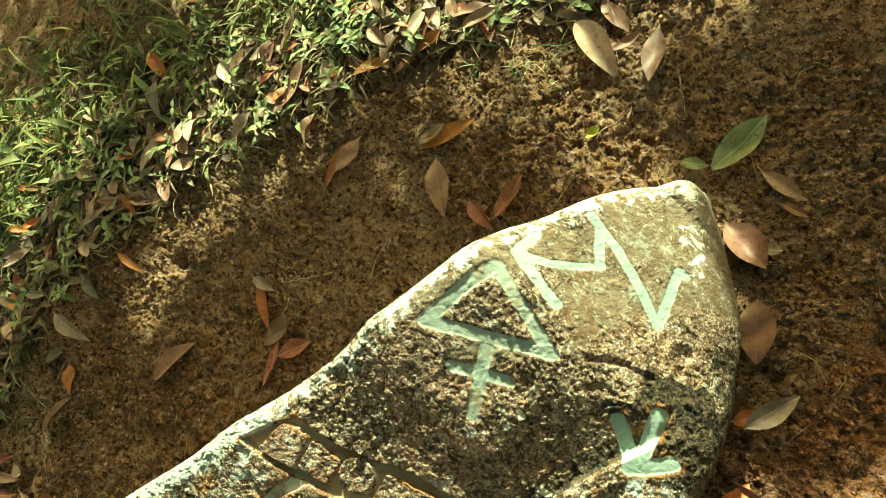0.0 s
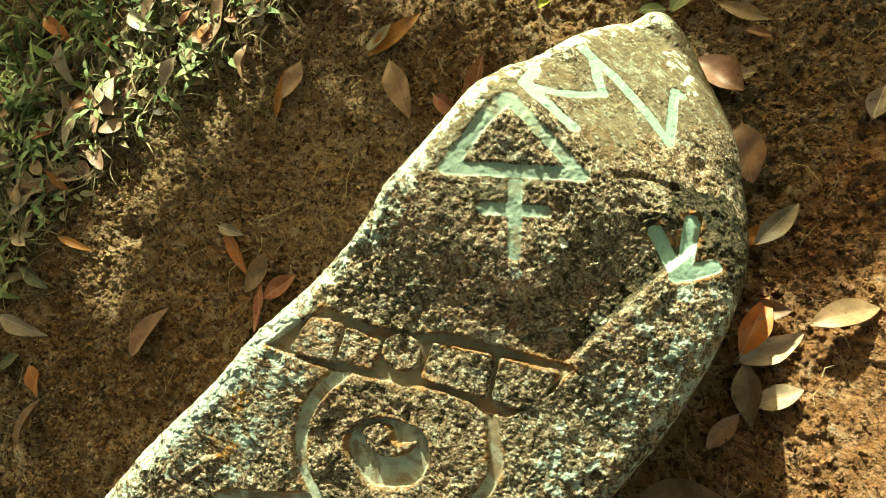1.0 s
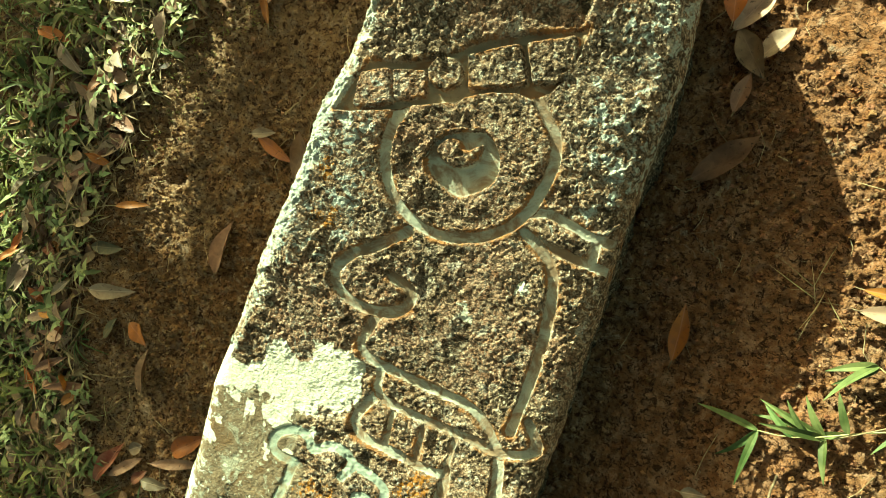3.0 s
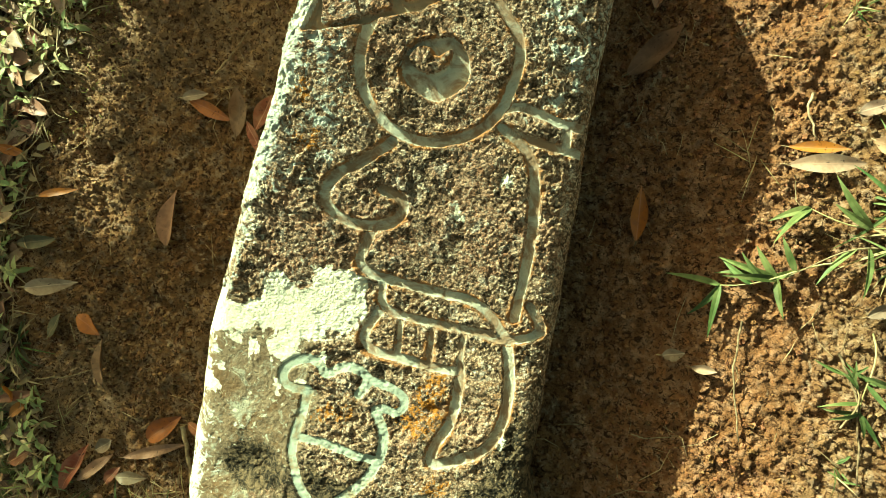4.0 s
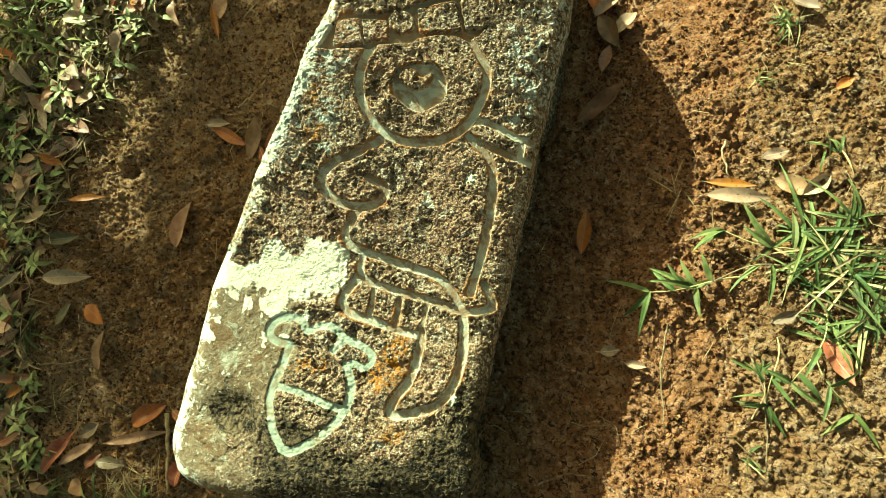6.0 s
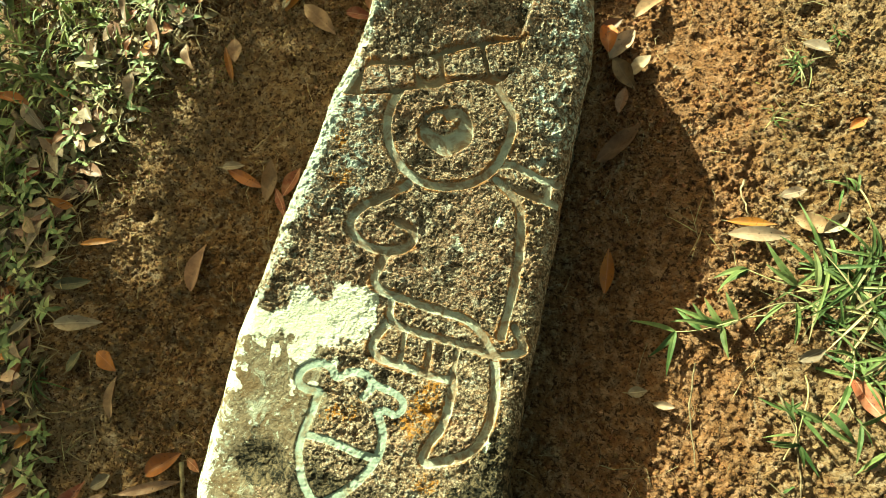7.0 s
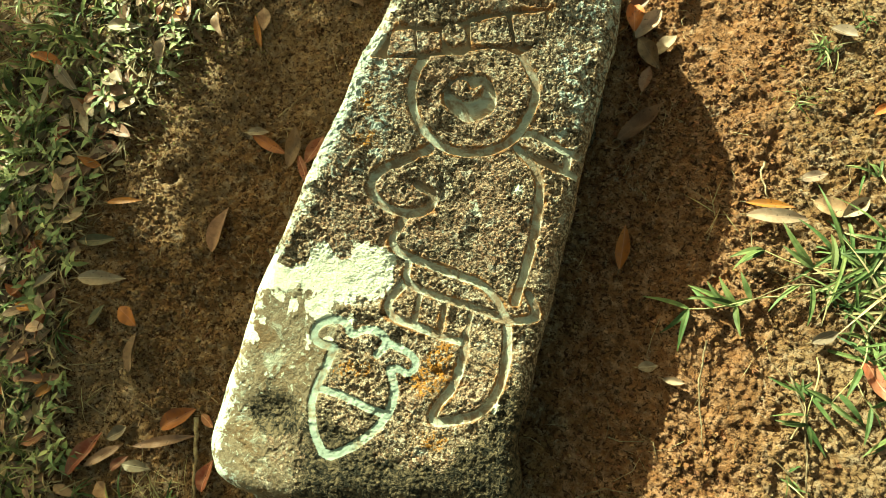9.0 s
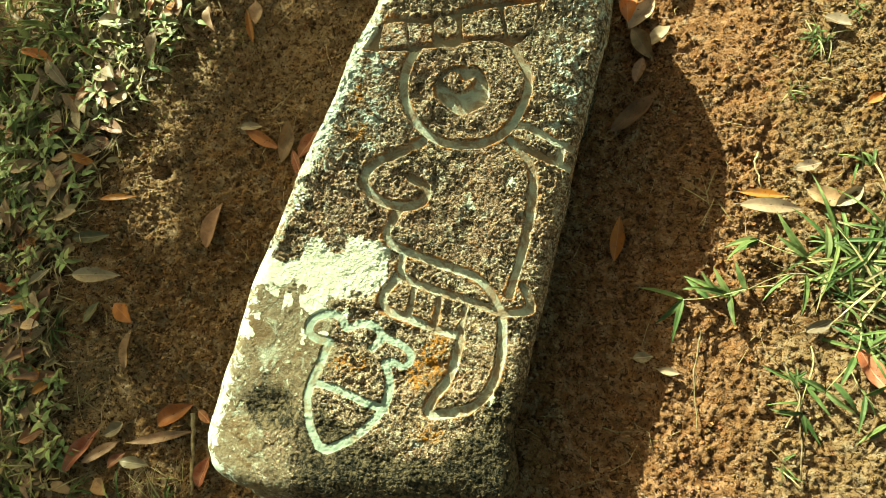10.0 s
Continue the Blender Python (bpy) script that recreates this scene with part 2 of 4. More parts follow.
    h = s.sums("ADD", s.sums("MULTIPLY", grain, 1.6), s.sums("ADD", s.sums("MULTIPLY", fine, 1.0), s.sums("MULTIPLY", flake, -0.8)))
    h = s.sums("MULTIPLY", h, s.sums("SUBTRACT", 1.0, s.sums("MULTIPLY", s.sums("MAXIMUM", worn, s.sums("MULTIPLY", white, 0.55)), 0.72)))
    return s.done(c, h, 0.0030, 1.0)


def paint_material(name, colour, dirt, worn):
    s = Shader(name, 0.8, 0.25)
    mid, grain, fine = s.noise(42, 5, 0.65, 0.4), s.noise(150, 5, 0.7), s.noise(420, 3, 0.7)
    c = s.mix(s.ramp(mid, 0.3, 0.7), tuple(v * 0.8 for v in colour), colour)
    c = s.mix(s.ramp(grain, 0.56, 0.70), c, tuple(v * 0.62 for v in colour))
    c = s.mix(s.sums("MULTIPLY", s.ramp(s.noise(22, 5, 0.7, 0.8), 0.62 - worn, 0.80 - worn), 0.85), c, dirt)
    h = s.sums("ADD", s.sums("MULTIPLY", grain, 1.0), s.sums("MULTIPLY", fine, 0.6))
    return s.done(c, h, 0.002, 0.6)


def leaf_material(name, colour, back, through=0.12, rough=0.5):
    s = Shader(name, rough, 0.35).local()
    across = s.sums("ABSOLUTE", s.axis(1))
    blotch, spot = s.noise(45, 4, 0.6, 0.5), s.noise(150, 2, 0.5)
    c = s.mix(s.ramp(blotch, 0.36, 0.68), colour, back)
    c = s.mix(s.ramp(spot, 0.66, 0.72), c, tuple(v * 0.25 for v in colour))
    slant = s.sums("SUBTRACT", s.sums("MULTIPLY", s.axis(0), 700.0), s.sums("MULTIPLY", across, 500.0))
    veins = s.ramp(s.sums("SINE", slant), 0.86, 1.0)
    c = s.mix(s.sums("MULTIPLY", veins, 0.05), c, tuple(min(1, v * 1.5) for v in back))
    c = s.mix(s.ramp(across, 0.0012, 0.0005), c, tuple(min(1, v * 1.35 + 0.02) for v in back))
    c = s.vary(c, s.random(), 0.75, 1.25, 0.012)
    h = s.sums("ADD", s.sums("MULTIPLY", veins, 0.2), s.noise(90, 3))
    return s.done(c, h, 0.001, 0.5, through)


def green_material(name, a, b, island=False, through=0.25):
    s = Shader(name, 0.55, 0.25)
    c = s.mix(s.ramp(s.noise(14, 4), 0.35, 0.65), a, b)
    c = s.vary(c, s.island() if island else s.random(), 0.65, 1.4, 0.025)
    return s.done(c, s.noise(300, 3), 0.0006, 0.4, through)


def twig_material():
    s = Shader("dry_twig", 0.85, 0.2)
    c = s.mix(s.ramp(s.noise(60, 4), 0.35, 0.65), (0.20, 0.13, 0.07), (0.44, 0.33, 0.19))
    return s.done(s.vary(c, s.random(), 0.6, 1.3, 0.01), s.noise(400, 3), 0.001, 0.6)


SOIL, CRUMB, STONE = soil_material("red_soil"), soil_material("red_soil_crumbs", True), stone_material()
PAINT = paint_material("pale_green_paint", (0.36, 0.425, 0.345), (0.28, 0.29, 0.19), 0.05)
PAINT_GREY = paint_material("grey_green_paint", (0.36, 0.385, 0.305), (0.25, 0.17, 0.09), 0.12)
GROOVE = paint_material("cut_stone", (0.50, 0.47, 0.37), (0.225, 0.128, 0.066), 0.20)
TRENCH = paint_material("earth_filled_cut", (0.37, 0.285, 0.185), (0.29, 0.140, 0.060), 0.16)
TWIG = twig_material()
LEAF = {
    "orange": leaf_material("orange_leaf", (0.44, 0.150, 0.030), (0.32, 0.115, 0.04)),
    "tan": leaf_material("tan_leaf", (0.34, 0.185, 0.110), (0.23, 0.120, 0.072)),
    "red": leaf_material("russet_leaf", (0.25, 0.075, 0.032), (0.32, 0.14, 0.075)),
    "cream": leaf_material("cream_leaf", (0.50, 0.345, 0.235), (0.36, 0.225, 0.145)),
    "grey": leaf_material("grey_leaf", (0.25, 0.165, 0.110), (0.33, 0.235, 0.165)),
    "dark": leaf_material("dark_leaf", (0.085, 0.072, 0.042), (0.13, 0.095, 0.055)),
    "green": leaf_material("fallen_green_leaf", (0.30, 0.30, 0.12), (0.44, 0.42, 0.20), 0.2),
    "yellow": leaf_material("yellow_leaf", (0.58, 0.50, 0.07), (0.62, 0.56, 0.12), 0.2),
}
GRASS = green_material("grass_blade", (0.068, 0.098, 0.027), (0.21, 0.240, 0.088))
WEED = green_material("weed_leaf", (0.25, 0.28, 0.115), (0.50, 0.50, 0.23))
DRYGRASS = green_material("dry_grass", (0.40, 0.31, 0.15), (0.50, 0.42, 0.22))
UNDER = green_material("undergrowth_leaf", (0.105, 0.118, 0.034), (0.38, 0.37, 0.125), True)
LITTER = green_material("broken_leaf", (0.085, 0.052, 0.030), (0.34, 0.215, 0.125), True, 0.08)
MOSS = green_material("moss_sprout", (0.23, 0.24, 0.05), (0.36, 0.33, 0.09), True)
CANOPY = green_material("tree_leaf", (0.04, 0.09, 0.02), (0.07, 0.12, 0.03), True, 0.1)


# ---- mesh builders ----
def mesh_of(name, verts, faces, material, flat=False):
    me = bpy.data.meshes.new(name)
    verts, faces = np.asarray(verts, np.float32), np.asarray(faces, np.int32)
    n = faces.shape[1]
    me.vertices.add(len(verts))
    me.vertices.foreach_set("co", verts.ravel())
    me.loops.add(faces.size)
    me.loops.foreach_set("vertex_index", faces.ravel())
    me.polygons.add(len(faces))
    me.polygons.foreach_set("loop_start", np.arange(0, faces.size, n, dtype=np.int32))
    me.polygons.foreach_set("use_smooth", np.full(len(faces), not flat))
    me.update(calc_edges=True)
    me.validate()
    me.materials.append(material)
    return me


def part(name, me, parent, label=""):
    ob = new(name, me)
    ob.parent = parent
    return tagged(ob, label)


def tube(points, radii, sides=6):
    """Vertices and quads of a closed tapering tube along points."""
    pts = [Vector(p) for p in points]
    verts, faces = [], []
    for i, p in enumerate(pts):
        d = (pts[min(i + 1, len(pts) - 1)] - pts[max(i - 1, 0)]).normalized()
        a = d.orthogonal().normalized()
        b = d.cross(a)
        for k in range(sides):
            w = 2 * math.pi * k / sides
            verts.append(p + (a * math.cos(w) + b * math.sin(w)) * radii[i])
    for i in range(len(pts) - 1):
        for k in range(sides):
            q = (k + 1) % sides
            faces.append((i * sides + k, i * sides + q, (i + 1) * sides + q, (i + 1) * sides + k))
    for end in (0, (len(pts) - 1) * sides):
        for k in range(1, sides - 1, 2):
            faces.append((end, end + k, end + k + 1, end + (k + 2) % sides))
    return [tuple(v) for v in verts], faces


def blade(length, width, bend=0.4, fold=0.25, rows=7, cols=2, round_=0.8, thick=0.0004, twist=0.0, wave=0.0, tip=0.8):
    """Vertices and quads of a leaf or grass blade along +x, with thickness, folded at its midrib."""
    m = 2 * cols + 1
    top = []
    for i in range(rows):
        t = i / (rows - 1)
        w = width / 2 * max(0.03, math.sin(math.pi * min(1, t * 0.97 + 0.015) ** round_) ** tip)
        a = bend * t
        cx = length * (math.sin(a) / bend if abs(bend) > 1e-4 else t)
        cz = length * ((math.cos(a) - 1) / bend if abs(bend) > 1e-4 else 0)
        roll = twist * t
        for k in range(m):
            s = (k - cols) / cols
            y, z = s * w, fold * abs(s) ** 1.3 * w + wave * w * math.sin(t * 9 + s * 2)
            top.append((cx, y * math.cos(roll) - z * math.sin(roll), cz + z * math.cos(roll) + y * math.sin(roll)))
    n = len(top)
    verts = top + [(x, y, z - thick) for x, y, z in top]
    faces = []
    for i in range(rows - 1):
        for k in range(m - 1):
            a = i * m + k
            faces.append((a, a + m, a + m + 1, a + 1))
            faces.append((n + a, n + a + 1, n + a + m + 1, n + a + m))
    # the thin rim has points of its own, so that its edge stays crisp
    for k in (0, m - 1):
        o = len(verts)
        for i in range(rows):
            verts += [verts[i * m + k], verts[n + i * m + k]]
        for i in range(rows - 1):
            a = o + 2 * i
            faces.append((a, a + 1, a + 3, a + 2) if k == 0 else (a, a + 2, a + 3, a + 1))
    return verts, faces


def moved(vf, m):
    return [tuple(m @ Vector(v)) for v in vf[0]], vf[1]


def joined(pieces):
    verts, faces = [], []
    for v, f in pieces:
        o = len(verts)
        verts += v
        faces += [tuple(i + o for i in q) for q in f]
    return verts, faces


# ---- ground: one sheet, finest round the stone ----
def ground_axis(lo, hi, step, far):
    inner = np.arange(lo, hi + step / 2, step)
    grow = step * 1.22 ** np.arange(1, 60)
    outer = np.cumsum(grow)
    outer = outer[outer < far]
    return np.concatenate([lo - outer[::-1], inner, hi + outer])


def build_ground():
    xs, ys = ground_axis(-1.14, 0.97, 0.0034, 900.0), ground_axis(-1.05, 1.05, 0.0034, 900.0)
    gx, gy = np.meshgrid(xs, ys)
    near = np.exp(-np.maximum(0, np.hypot(gx + 0.3, gy) - 2.0) / 2.0)
    off = np.maximum(np.maximum(-1.14 - gx, gx - 0.97), np.maximum(-1.05 - gy, gy - 1.05))
    gz = soil_height(gx, gy) * near + crumbs(gx, gy) * np.exp(-np.maximum(0, off) / 0.03)
    nx, ny = len(xs), len(ys)
    idx = np.arange(nx * ny).reshape(ny, nx)
    quads = np.stack([idx[:-1, :-1], idx[:-1, 1:], idx[1:, 1:], idx[1:, :-1]], -1).reshape(-1, 4)
    me = mesh_of("ground", np.stack([gx, gy, gz], -1).reshape(-1, 3), quads, SOIL)
    tagged(new("ground", me), "crumbly red-brown earth, bare round the carved stone", "ground", kind="structure")


build_ground()


def ground_z(x, y):
    return float(soil_height(np.array([x]), np.array([y]))[0]) + 0.006


# ---- the carved stone ----
ST_Y = np.array([-0.80, -0.60, -0.40, -0.20, 0.0, 0.15, 0.245, 0.32, 0.40, 0.48, 0.56, 0.64])
ST_LEFT = np.array([0.300, 0.315, 0.355, 0.405, 0.460, 0.472, 0.500, 0.502, 0.490, 0.400, 0.330, 0.250])
ST_MID = np.array([0.275, 0.280, 0.285, 0.315, 0.343, 0.355, 0.391, 0.393, 0.380, 0.293, 0.225, 0.150])
ST_RIGHT = np.array([0.225, 0.225, 0.214, 0.223, 0.240, 0.258, 0.262, 0.250, 0.205, 0.135, 0.075, 0.040])
EDGE_LEFT = np.array([(-0.81, -0.275), (-0.795, -0.308), (-0.765, -0.333), (-0.66, -0.341), (-0.56, -0.329), (-0.455, -0.314), (-0.33, -0.280), (-0.22, -0.253), (-0.10, -0.217), (0.0, -0.195),
                      (0.11, -0.171), (0.20, -0.155), (0.30, -0.140), (0.40, -0.130), (0.50, -0.133), (0.58, -0.129), (0.64, -0.113), (0.69, -0.088)])
EDGE_RIGHT = np.array([(-0.81, 0.09), (-0.79, 0.16), (-0.76, 0.198), (-0.60, 0.205), (-0.49, 0.209), (-0.33, 0.219), (-0.22, 0.227), (0.0, 0.236), (0.13, 0.25),
                       (0.26, 0.250), (0.35, 0.238), (0.43, 0.214), (0.476, 0.188), (0.53, 0.146), (0.575, 0.110), (0.615, 0.062), (0.65, 0.010), (0.69, -0.058)])


def curve(y, ys, v):
    """A smooth curve through (ys, v)."""
    m = np.gradient(v, ys)
    y = np.clip(y, ys[0], ys[-1])
    i = np.clip(np.searchsorted(ys, y) - 1, 0, len(ys) - 2)
    h = ys[i + 1] - ys[i]
    t = (y - ys[i]) / h
    return (2 * t ** 3 - 3 * t * t + 1) * v[i] + (t ** 3 - 2 * t * t + t) * h * m[i] + (-2 * t ** 3 + 3 * t * t) * v[i + 1] + (t ** 3 - t * t) * h * m[i + 1]


def stone_top(x, y):
    a, b, c = curve(y, ST_Y, ST_LEFT), curve(y, ST_Y, ST_MID), curve(y, ST_Y, ST_RIGHT)
    return a * x * (x - 0.25) / (0.3 * 0.55) - b * (x + 0.3) * (x - 0.25) / (0.3 * 0.25) + c * (x + 0.3) * x / (0.55 * 0.25)


def to_line(x, y, pts, close=False):
    """Distance from the points (x, y) to a line of straight pieces."""
    pts = list(pts) + ([pts[0]] if close else [])
    best = np.full(x.shape, 9.0)
    for (ax, ay), (bx, by) in zip(pts[:-1], pts[1:]):
        dx, dy = bx - ax, by - ay
        t = np.clip(((x - ax) * dx + (y - ay) * dy) / (dx * dx + dy * dy), 0, 1)
        best = np.minimum(best, np.hypot(x - ax - t * dx, y - ay - t * dy))
    return best


def rounded(pts, close=False, turns=2):
    """Corner cutting: a smoother line."""
    for _ in range(turns):
        out = [] if close else [pts[0]]
        for (ax, ay), (bx, by) in zip(pts, pts[1:] + (pts[:1] if close else [])):
            out += [(ax * 0.75 + bx * 0.25, ay * 0.75 + by * 0.25), (ax * 0.25 + bx * 0.75, ay * 0.25 + by * 0.75)]
        pts = out + ([] if close else [pts[-1]])
    return pts


def inside(x, y, pts):
    """Signed distance to a closed outline: negative within."""
    hit = np.zeros(x.shape, bool)
    for (ax, ay), (bx, by) in zip(pts, pts[1:] + pts[:1]):
        if ay != by:
            hit ^= ((ay > y) != (by > y)) & (x < (bx - ax) * (y - ay) / (by - ay) + ax)
    d = to_line(x, y, pts, True)
    return np.where(hit, -d, d)


ZIGZAG = [(-0.087, 0.428), (-0.061, 0.446), (-0.035, 0.489), (-0.080, 0.528), (-0.097, 0.531), (-0.041, 0.522), (0.012, 0.507), (0.058, 0.489), (0.017, 0.563), (0.027, 0.564)]
ARROW = [(-0.102, 0.458), (-0.087, 0.428), (-0.015, 0.418)]
TRIANGLE = [(-0.083, 0.401), (0.025, 0.375), (-0.091, 0.295)]
STEM = [(-0.031, 0.338), (0.016, 0.261)]
CROSSBAR = [(-0.035, 0.283), (0.018, 0.319)]
TOES = ([(0.118, 0.375), (0.157, 0.354)], [(0.140, 0.413), (0.165, 0.359)], [(0.188, 0.384), (0.163, 0.347)])
ROW = [(-0.136, 0.079), (-0.101, 0.085), (-0.062, 0.101), (-0.022, 0.125), (0.010, 0.146), (0.080, 0.172), (0.131, 0.192), (0.124, 0.154), (0.112, 0.119), (0.101, 0.100),
       (0.078, 0.084), (0.061, 0.088), (0.031, 0.082), (-0.001, 0.066), (-0.016, 0.054), (-0.038, 0.047), (-0.073, 0.033), (-0.086, 0.025), (-0.139, 0.008), (-0.165, 0.002)]
BLOCKS = ([(-0.136, 0.057), (-0.110, 0.070), (-0.097, 0.034), (-0.136, 0.018)], [(-0.096, 0.072), (-0.065, 0.079), (-0.057, 0.054), (-0.088, 0.041)],
          [(-0.006, 0.118), (0.048, 0.144), (0.063, 0.104), (0.001, 0.082)], [(0.064, 0.150), (0.116, 0.172), (0.119, 0.139), (0.104, 0.119), (0.080, 0.110)])
KNOB, KNOB_R = (-0.036, 0.088), 0.0235
RING = [(-0.076, 0.031), (-0.089, -0.009), (-0.088, -0.052), (-0.072, -0.088), (-0.039, -0.119), (-0.002, -0.131), (0.047, -0.122), (0.081, -0.103), (0.109, -0.070), (0.123, -0.027),
        (0.128, 0.011), (0.125, 0.040), (0.097, 0.073), (0.084, 0.091)]
HOLLOW = [(-0.035, -0.028), (-0.027, -0.004), (-0.004, 0.015), (0.031, 0.025), (0.047, 0.017), (0.061, -0.011), (0.057, -0.038), (0.041, -0.056), (0.017, -0.072), (-0.010, -0.061), (-0.028, -0.046)]
TONGUE_TIP = [(-0.026, -0.016), (-0.014, 0.004), (0.000, 0.008), (0.008, 0.004), (0.014, -0.006), (0.024, 0.002), (0.034, 0.010), (0.036, -0.002), (0.028, -0.018), (0.014, -0.030), (0.002, -0.034), (-0.014, -0.028)]
CURL = [(-0.038, -0.135), (-0.074, -0.165), (-0.110, -0.187), (-0.128, -0.209), (-0.130, -0.230), (-0.114, -0.251), (-0.082, -0.262), (-0.051, -0.260), (-0.025, -0.248), (-0.015, -0.226), (-0.024, -0.212), (-0.048, -0.206)]
NECK = [(-0.058, -0.262), (-0.071, -0.297), (-0.078, -0.318), (-0.056, -0.335), (-0.004, -0.342), (0.045, -0.350), (0.106, -0.356), (0.152, -0.413)]
BACK = [(0.112, -0.094), (0.137, -0.109), (0.159, -0.133), (0.168, -0.171), (0.170, -0.210), (0.169, -0.258), (0.166, -0.307), (0.160, -0.360), (0.158, -0.375)]
WEDGE = [(0.178, -0.354), (0.198, -0.380), (0.198, -0.397), (0.152, -0.413), (0.110, -0.405)]
BAND = [(-0.040, -0.346), (-0.039, -0.386), (0.017, -0.395), (0.084, -0.401), (0.120, -0.404)]
TAB = ([(0.112, -0.066), (0.137, -0.058), (0.169, -0.068), (0.204, -0.078), (0.240, -0.078)], [(0.112, -0.095), (0.152, -0.106), (0.186, -0.112), (0.240, -0.118)], [(0.204, -0.079), (0.205, -0.115)])
JAW = [(-0.041, -0.387), (-0.061, -0.418), (-0.061, -0.438), (-0.045, -0.451), (-0.004, -0.456), (0.038, -0.464), (0.078, -0.467)]
TICKS = ([(-0.008, -0.400), (-0.009, -0.447)], [(0.039, -0.407), (0.039, -0.457)], [(0.086, -0.408), (0.084, -0.462)])
HOOK = [(0.085, -0.458), (0.089, -0.490), (0.082, -0.550), (0.060, -0.587), (0.057, -0.616), (0.093, -0.605), (0.140, -0.583), (0.162, -0.533), (0.164, -0.474), (0.151, -0.417)]
PLUME = [(-0.140, -0.524), (-0.161, -0.525), (-0.181, -0.516), (-0.178, -0.492), (-0.154, -0.476), (-0.127, -0.475), (-0.112, -0.499), (-0.092, -0.481), (-0.066, -0.479), (-0.045, -0.495), (-0.060, -0.521)]
PLUME_END = [(-0.045, -0.497), (-0.007, -0.503), (0.014, -0.522), (0.002, -0.544), (-0.020, -0.536), (-0.032, -0.543)]
SHIELD = [(-0.140, -0.527), (-0.145, -0.565), (-0.157, -0.607), (-0.156, -0.639), (-0.139, -0.680), (-0.110, -0.715), (-0.072, -0.691), (-0.034, -0.651), (-0.014, -0.609), (-0.016, -0.571), (-0.032, -0.542)]
SHIELD_BAR = [(-0.147, -0.601), (-0.106, -0.603), (-0.056, -0.615), (-0.021, -0.620)]
WHITE = [(-0.315, -0.440), (-0.285, -0.392), (-0.215, -0.385), (-0.195, -0.350), (-0.137, -0.344), (-0.070, -0.352), (-0.065, -0.415), (-0.116, -0.463), (-0.175, -0.471), (-0.203, -0.430), (-0.247, -0.446)]


def motif_distances(x, y):
    """For each carved or painted motif: its distance (negative within), depth, wall width, material, name and label."""
    def line(pts, half, turns=2):
        return to_line(x, y, rounded(pts, turns=turns) if turns else pts) - half

    row = inside(x, y, ROW)
    for b in BLOCKS:
        row = np.maximum(row, 0.0068 - inside(x, y, b))
    row = np.maximum(row, KNOB_R - np.hypot(x - KNOB[0], y - KNOB[1]))
    hollow = np.maximum(inside(x, y, rounded(HOLLOW, True)), -inside(x, y, rounded(TONGUE_TIP, True, 1)))
    least = lambda *d: np.minimum.reduce(d)
    mouth = least(line(NECK, 0.0068), line(BAND, 0.006), line(WEDGE, 0.0062, 1), line(BACK, 0.007))
    return [
        ("painted_zigzag", least(line(ZIGZAG, 0.0062, 0), line(ARROW, 0.0062, 0)), 0.0016, 0.002, PAINT, "pale green painted zigzag and arrow"),
        ("painted_triangle", to_line(x, y, TRIANGLE, True) - 0.0072, 0.0026, 0.0045, PAINT_GREY, "grey-green painted triangle cut into the stone"),
        ("painted_cross", least(line(STEM, 0.0072, 0), line(CROSSBAR, 0.0065, 0)), 0.0028, 0.0045, PAINT_GREY, "grey-green painted cross below the triangle"),
        ("painted_claw", least(*(line(t, 0.009, 0) for t in TOES)), 0.005, 0.004, PAINT, "pale green painted three-toed mark"),
        ("block_row_cut", row, 0.0125, 0.004, TRENCH, "earth-stained cut round five raised blocks"),
        ("ring_groove", line(RING, 0.0070), 0.0086, 0.004, GROOVE, "grey cut ring"),
        ("ring_hollow", hollow, 0.0130, 0.004, GROOVE, "grey hollow with a raised tip inside"),
        ("curl_groove", line(CURL, 0.0072), 0.0092, 0.004, GROOVE, "grey curling groove"),
        ("mouth_groove", mouth, 0.0080, 0.004, GROOVE, "stained grooves round a raised face"),
        ("tab_groove", least(*(line(t, 0.0062) for t in TAB)), 0.0075, 0.004, GROOVE, "grey cut tab at the stone's edge"),
        ("teeth_groove", least(line(JAW, 0.0072), *(line(t, 0.0046, 0) for t in TICKS)), 0.0056, 0.003, GROOVE, "grey grooves between raised teeth"),
        ("hook_groove", line(HOOK, 0.0076), 0.0076, 0.004, GROOVE, "stained hook-shaped groove"),
        ("painted_shield", least(line(PLUME, 0.0074), line(PLUME_END, 0.0068), line(SHIELD, 0.0078, 1), line(SHIELD_BAR, 0.007)), 0.0026, 0.003, PAINT_GREY, "grey-green painted shield with curling plumes"),
    ]


